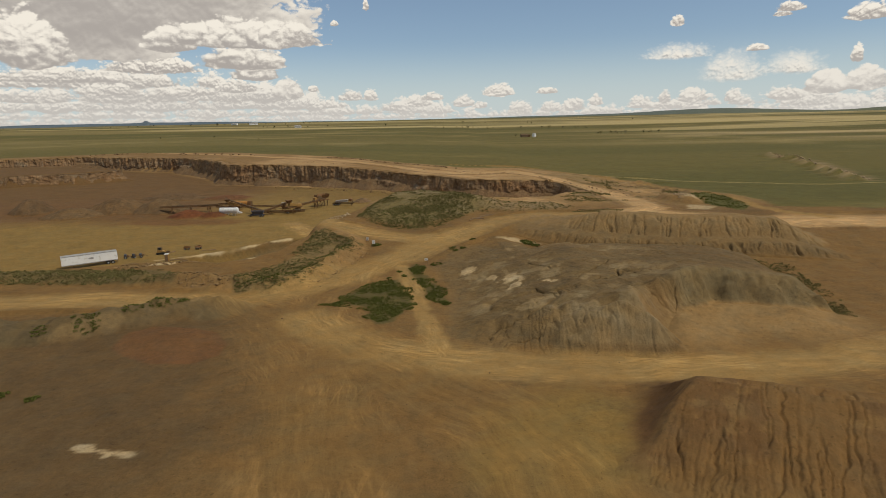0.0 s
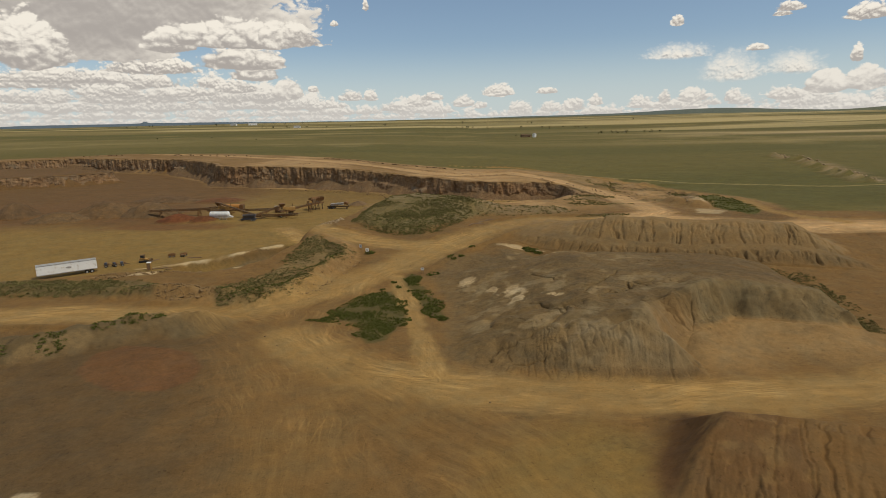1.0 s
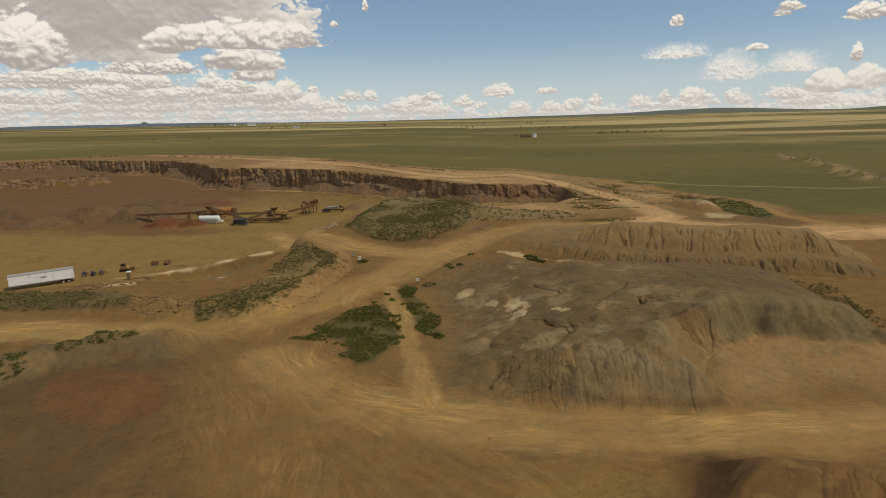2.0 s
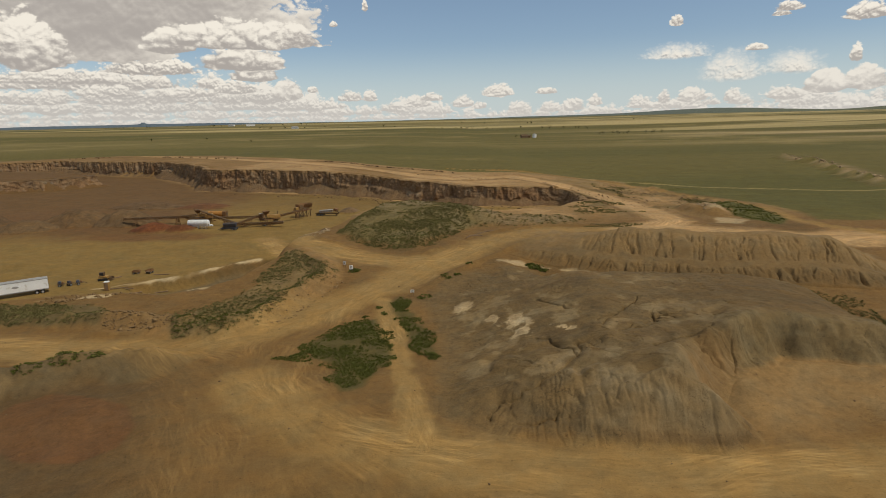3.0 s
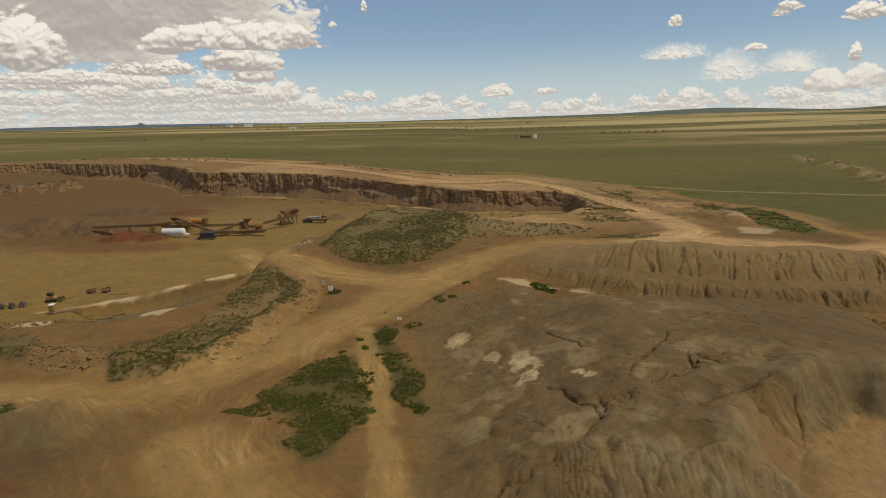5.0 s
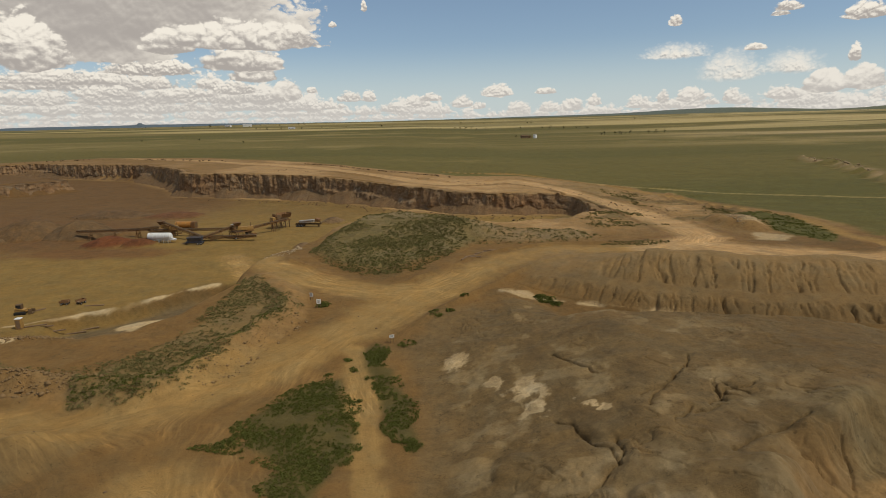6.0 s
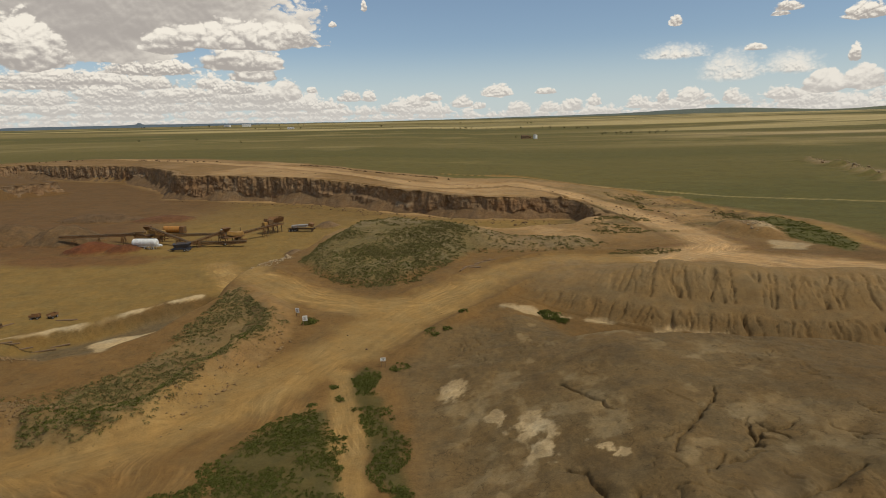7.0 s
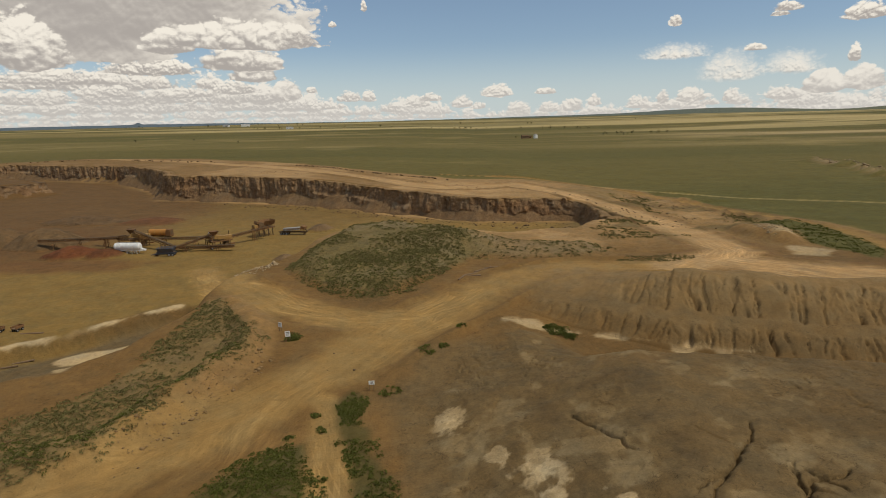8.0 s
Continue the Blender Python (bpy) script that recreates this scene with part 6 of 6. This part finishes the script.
boulder_row([(-96, 474), (-62, 446), (-30, 417), (10, 390)], 90, 1.3, 0.6, "boulders along the rim road", "dark boulder in the row along the rim road", 701)
boulder_row([(-380, 575), (-330, 600), (-240, 570), (-180, 530)], 50, 1.6, 4.0, "boulders on the far rim", "brown boulder on the far rim", 702)
p = scatter([(-174, 326), (-172, 340), (-145, 343), (-136, 332), (-150, 326)], 900, 711)
rubble("rubble", p, at_ground(p) + 2.0 * S(1 - np.hypot((p[:, 0] + 158) / 24, (p[:, 1] - 334) / 10)), 1.0, M_STONE, "broken rock rubble on the pit floor", 712)
p = scatter([(-45, 203), (-38, 205), (-36, 214), (-44, 218), (-52, 212)], 260, 713)
rubble("rubble", p, at_ground(p), 0.5, M_PALESTONE, "pale rubble beside the pit ramp", 714)
p = scatter([(-92, 153), (-78, 155), (-66, 158), (-68, 162), (-80, 159), (-92, 157)], 220, 715)
rubble("rubble", p, at_ground(p), 0.5, M_CLOD, "tan dumped rubble on the bank", 716)
p = scatter([(-70, 141), (-60, 145), (-50, 143), (-46, 136), (-57, 135), (-68, 137)], 700, 743)
rubble("clods", p, at_ground(p), 0.36, M_CLOD, "brown clods and stones along the crest of the earth bank", 744)
p = scatter([(-36, 140), (-31, 151), (-26, 164), (-22, 164), (-27, 150), (-33, 138)], 350, 745)
rubble("clods", p, at_ground(p), 0.26, M_CLOD, "brown clods fallen down the bank to the road", 746)
p = scatter([(58, 250), (66, 300), (60, 330), (20, 350), (-60, 405), (-110, 420), (-104, 432), (-40, 404), (40, 350), (80, 330), (90, 290), (84, 250)], 260, 717)
rubble("rubble", p, at_ground(p), 0.45, M_STONE, "scattered stones along the quarry rim", 718)
p = scatter([(86, 244), (120, 236), (112, 290), (98, 330), (84, 340), (84, 290)], 220, 719, lambda x, y: S(fbm(x, y, 14, 3, 720), -0.1, 0.4))
rubble("rubble", p, at_ground(p), 0.45, M_STONE, "stones and clods on the disturbed rim ground", 721)
p = scatter([(94, 228), (103, 231), (109, 248), (104, 256), (96, 246)], 380, 722)
rubble("rubble", p, at_ground(p), 0.45, M_PALESTONE, "pale broken stones by the plain edge", 723)
p = scatter([(288, 520), (298, 512), (252, 362), (236, 316), (226, 322), (276, 458)], 900, 724)
rubble("rubble", p, at_ground(p), 0.9, M_PALESTONE, "stony spoil along the ditch on the plain", 725)
p = scatter([(60, 276), (22, 300), (-14, 318), (-58, 352), (-108, 376), (-160, 394), (-160, 402), (-104, 386), (-54, 362), (-10, 328), (22, 308), (54, 303)], 500, 726)
rubble("rubble", p, at_ground(p), 0.6, M_STONE, "fallen rock at the foot of the quarry face", 727)
p = scatter([(-60, 60), (60, 60), (84, 110), (90, 170), (20, 190), (-30, 185), (-60, 150), (-110, 145), (-110, 70)], 350, 728)
rubble("stones", p, at_ground(p), 0.2, M_STONE, "small loose stones on the dirt", 729)
p = scatter([(50, 232), (76, 236), (74, 262), (62, 268), (50, 246)], 500, 732, lambda x, y: S(fbm(x, y, 9, 3, 733), -0.1, 0.3))
shrubs("sagebrush", p, at_ground(p), 0.5, 12, M_SAGE, "scattered sagebrush on the disturbed ground above the quarry", 734)
p = scatter([(86, 250), (112, 266), (114, 290), (96, 338), (82, 350), (82, 290)], 450, 735, lambda x, y: S(fbm(x, y, 16, 3, 736), 0.0, 0.4))
shrubs("sagebrush", p, at_ground(p), 0.55, 12, M_SAGE, "patches of dry scrub between the ramp and the plain", 737)
p = scatter(GRASS_C, 700, 747)
shrubs("weeds", p, at_ground(p), 0.5, 8, M_WEED, "green weeds between the rim road and the ramp", 748)
p = scatter([(44, 208), (60, 206), (66, 211), (52, 213)], 260, 741)
shrubs("weeds", p, on_body(p, ridge_h), 0.4, 10, M_SAGE, "low weeds along the top of the embankment", 742)
p = scatter([(-120, 146), (-84, 141), (-60, 140), (-38, 138), (-30, 152), (-25, 166), (-29, 176), (-33, 170), (-38, 148), (-62, 146), (-86, 148)], 1300, 730)
shrubs("weeds", p, at_ground(p), 0.33, 10, M_SAGE, "sparse tufts along the earth bank", 731)


# ---- far plain ----
def tree(x, y, h, seed):
    gg = np.random.default_rng(seed)
    t = thing("tree", "dark green tree standing alone on the far plain", "tree", x, y, 0, "trees on the plain")
    trunk = fresh()
    rod(trunk, h * 0.035, (0, 0, 0), (0, 0, h * 0.5), 6, h * 0.018)
    for k in range(4):
        a = gg.uniform(0, 6.28)
        rod(trunk, h * 0.016, (0, 0, h * (0.3 + 0.05 * k)), (h * 0.22 * math.cos(a), h * 0.22 * math.sin(a), h * (0.5 + 0.08 * k)), 5, h * 0.006)
    part("trunk", trunk, M_BARK, t)
    m = 130
    c = gg.normal(size=(7, 3)) * np.array((0.20, 0.20, 0.13)) * h + np.array((0, 0, 0.62 * h))
    pos = c[gg.integers(0, 7, m)] + gg.normal(size=(m, 3)) * h * 0.10
    a = gg.normal(size=(m, 3))
    b = gg.normal(size=(m, 3))
    tri = np.stack([pos, pos + a * h * 0.05, pos + b * h * 0.05], 1).reshape(-1, 3)
    me = bpy.data.meshes.new("crown")
    me.from_pydata(tri.tolist(), [], [(3 * k, 3 * k + 1, 3 * k + 2) for k in range(m)])
    me.materials.append(M_TREE)
    crown = new("crown", me)
    crown.parent = t
    return t


first = None
r = random.Random(801)
for cx, cy, n, wide, h in ((425, 1322, 9, 40, 8), (118, 1917, 8, 55, 9), (417, 1770, 7, 60, 9), (10, 1940, 5, 90, 8), (-574, 2221, 8, 90, 9), (-977, 2826, 9, 200, 12), (181, 1240, 4, 14, 7), (-300, 2300, 5, 160, 9), (-1300, 2600, 6, 260, 11), (330, 2400, 5, 200, 10), (-450, 1000, 3, 200, 5)):
    for k in range(n):
        x, y = cx + r.gauss(0, wide), cy + r.gauss(0, wide * 0.5)
        e = h * r.uniform(0.6, 1.15)
        if first is None:
            first = tree(x, y, 8.0, 811)
            firsts = [first] + [tree(x + 20 * j, y + 6 * j, 8.0, 811 + j) for j in (1, 2)]
            continue
        src = firsts[r.randrange(3)]
        c = copy_thing(src, pose(x, y, ground_at(x, y) - 0.1, 0, 0, r.uniform(0, 360)))
        c.scale = (e / 8, e / 8, e / 8)


def farm_house(x, y, turn, w, d, h, wall, roof, label):
    t = thing("farm_building", label, "building", x, y, turn, "farm buildings on the plain")
    part("wall", box(fresh(), (w, d, h), (0, 0, h / 2)), wall, t)
    bm = fresh()
    for s in (-1, 1):
        box(bm, (w + 0.6, d * 0.62, 0.2), (0, s * d * 0.27, h + d * 0.14), (s * -28, 0, 0))
    part("roof", bm, roof, t)
    part("gable", box(fresh(), (w, d * 0.5, d * 0.22), (0, 0, h + d * 0.06)), wall, t)
    part("door", box(fresh(), (1.8, 0.1, 2.4), (w * 0.2, -d / 2 - 0.03, 1.2)), M_WOOD, t)
    for k in (-0.3, 0.0):
        part("window", box(fresh(), (1.2, 0.1, 1.1), (w * k, -d / 2 - 0.03, h * 0.55)), M_GLASS, t)
    return t


farm_house(168, 1228, 10, 14, 9, 4.5, M_WOOD, M_STEEL, "dark weathered farm building on the plain")
farm_house(178, 1240, -20, 9, 7, 3.5, M_RUST, M_STEEL, "small brown shed on the plain")
silo = thing("grain_silo", "white cylindrical grain silo on the plain", "silo", 188, 1222)
part("shell", rod(fresh(), 4.0, (0, 0, 0), (0, 0, 7.0), 24), M_WHITE, silo)
part("cone_roof", rod(fresh(), 4.1, (0, 0, 7.0), (0, 0, 9.0), 24, 0.4), M_GREYP, silo)
farm_house(-560, 2235, 5, 24, 12, 5, M_WHITE, M_GREYP, "pale distant farm building among trees")
farm_house(-930, 2850, 25, 40, 16, 7, M_WHITE, M_GREYP, "pale distant barn on the plain")
farm_house(-1040, 2900, -15, 30, 14, 6, M_WHITE, M_GREYP, "pale distant farm building among trees")


def hills():
    """Low hills and a mesa on the horizon."""
    A = np.linspace(-62, 62, 1400)
    one = 4850 / 1003.0
    px = 784 + 1003 * np.tan(np.radians(np.clip(A, -60, 60)))
    up = 3.4 * S(px, -200, 120) * (1 - S(px, 330, 640)) + 1.8 * (np.abs(px - 272) < 4) + 0.6 * (np.abs(px - 272) < 8)
    up = up + 7.5 * np.exp(-((px - 1240) / 150) ** 2) + 5.0 * np.exp(-((px - 1600) / 130) ** 2) + 2.0 * np.exp(-((px - 960) / 120) ** 2)
    up = up + 0.8 * fbm(A * 8, 0 * A, 30, 4, 901)
    rows = []
    for k, (rad, f) in enumerate(((4700, -4.0), (4780, 0.4), (4840, 1.0), (4900, 0.6))):
        z = 37.0 + one * np.where(f < 0, f, up * f)
        rows.append((rad * np.sin(np.radians(A)), rad * np.cos(np.radians(A)), z))
    X, Y, Z = (np.stack([r_[i] for r_ in rows]) for i in range(3))
    me = mesh_grid("backdrop", X, Y, Z)
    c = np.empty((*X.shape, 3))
    # distance haze is mixed into the hills' base colour, bluer to the left
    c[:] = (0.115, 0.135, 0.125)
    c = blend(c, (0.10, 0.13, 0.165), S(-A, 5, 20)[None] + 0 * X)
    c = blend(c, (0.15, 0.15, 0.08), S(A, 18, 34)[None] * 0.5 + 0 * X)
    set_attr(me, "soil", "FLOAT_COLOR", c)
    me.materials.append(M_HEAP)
    tagged(new("backdrop", me), "low hills and a small butte on the horizon, tinted blue-grey for haze", "hills", kind="structure")


hills()
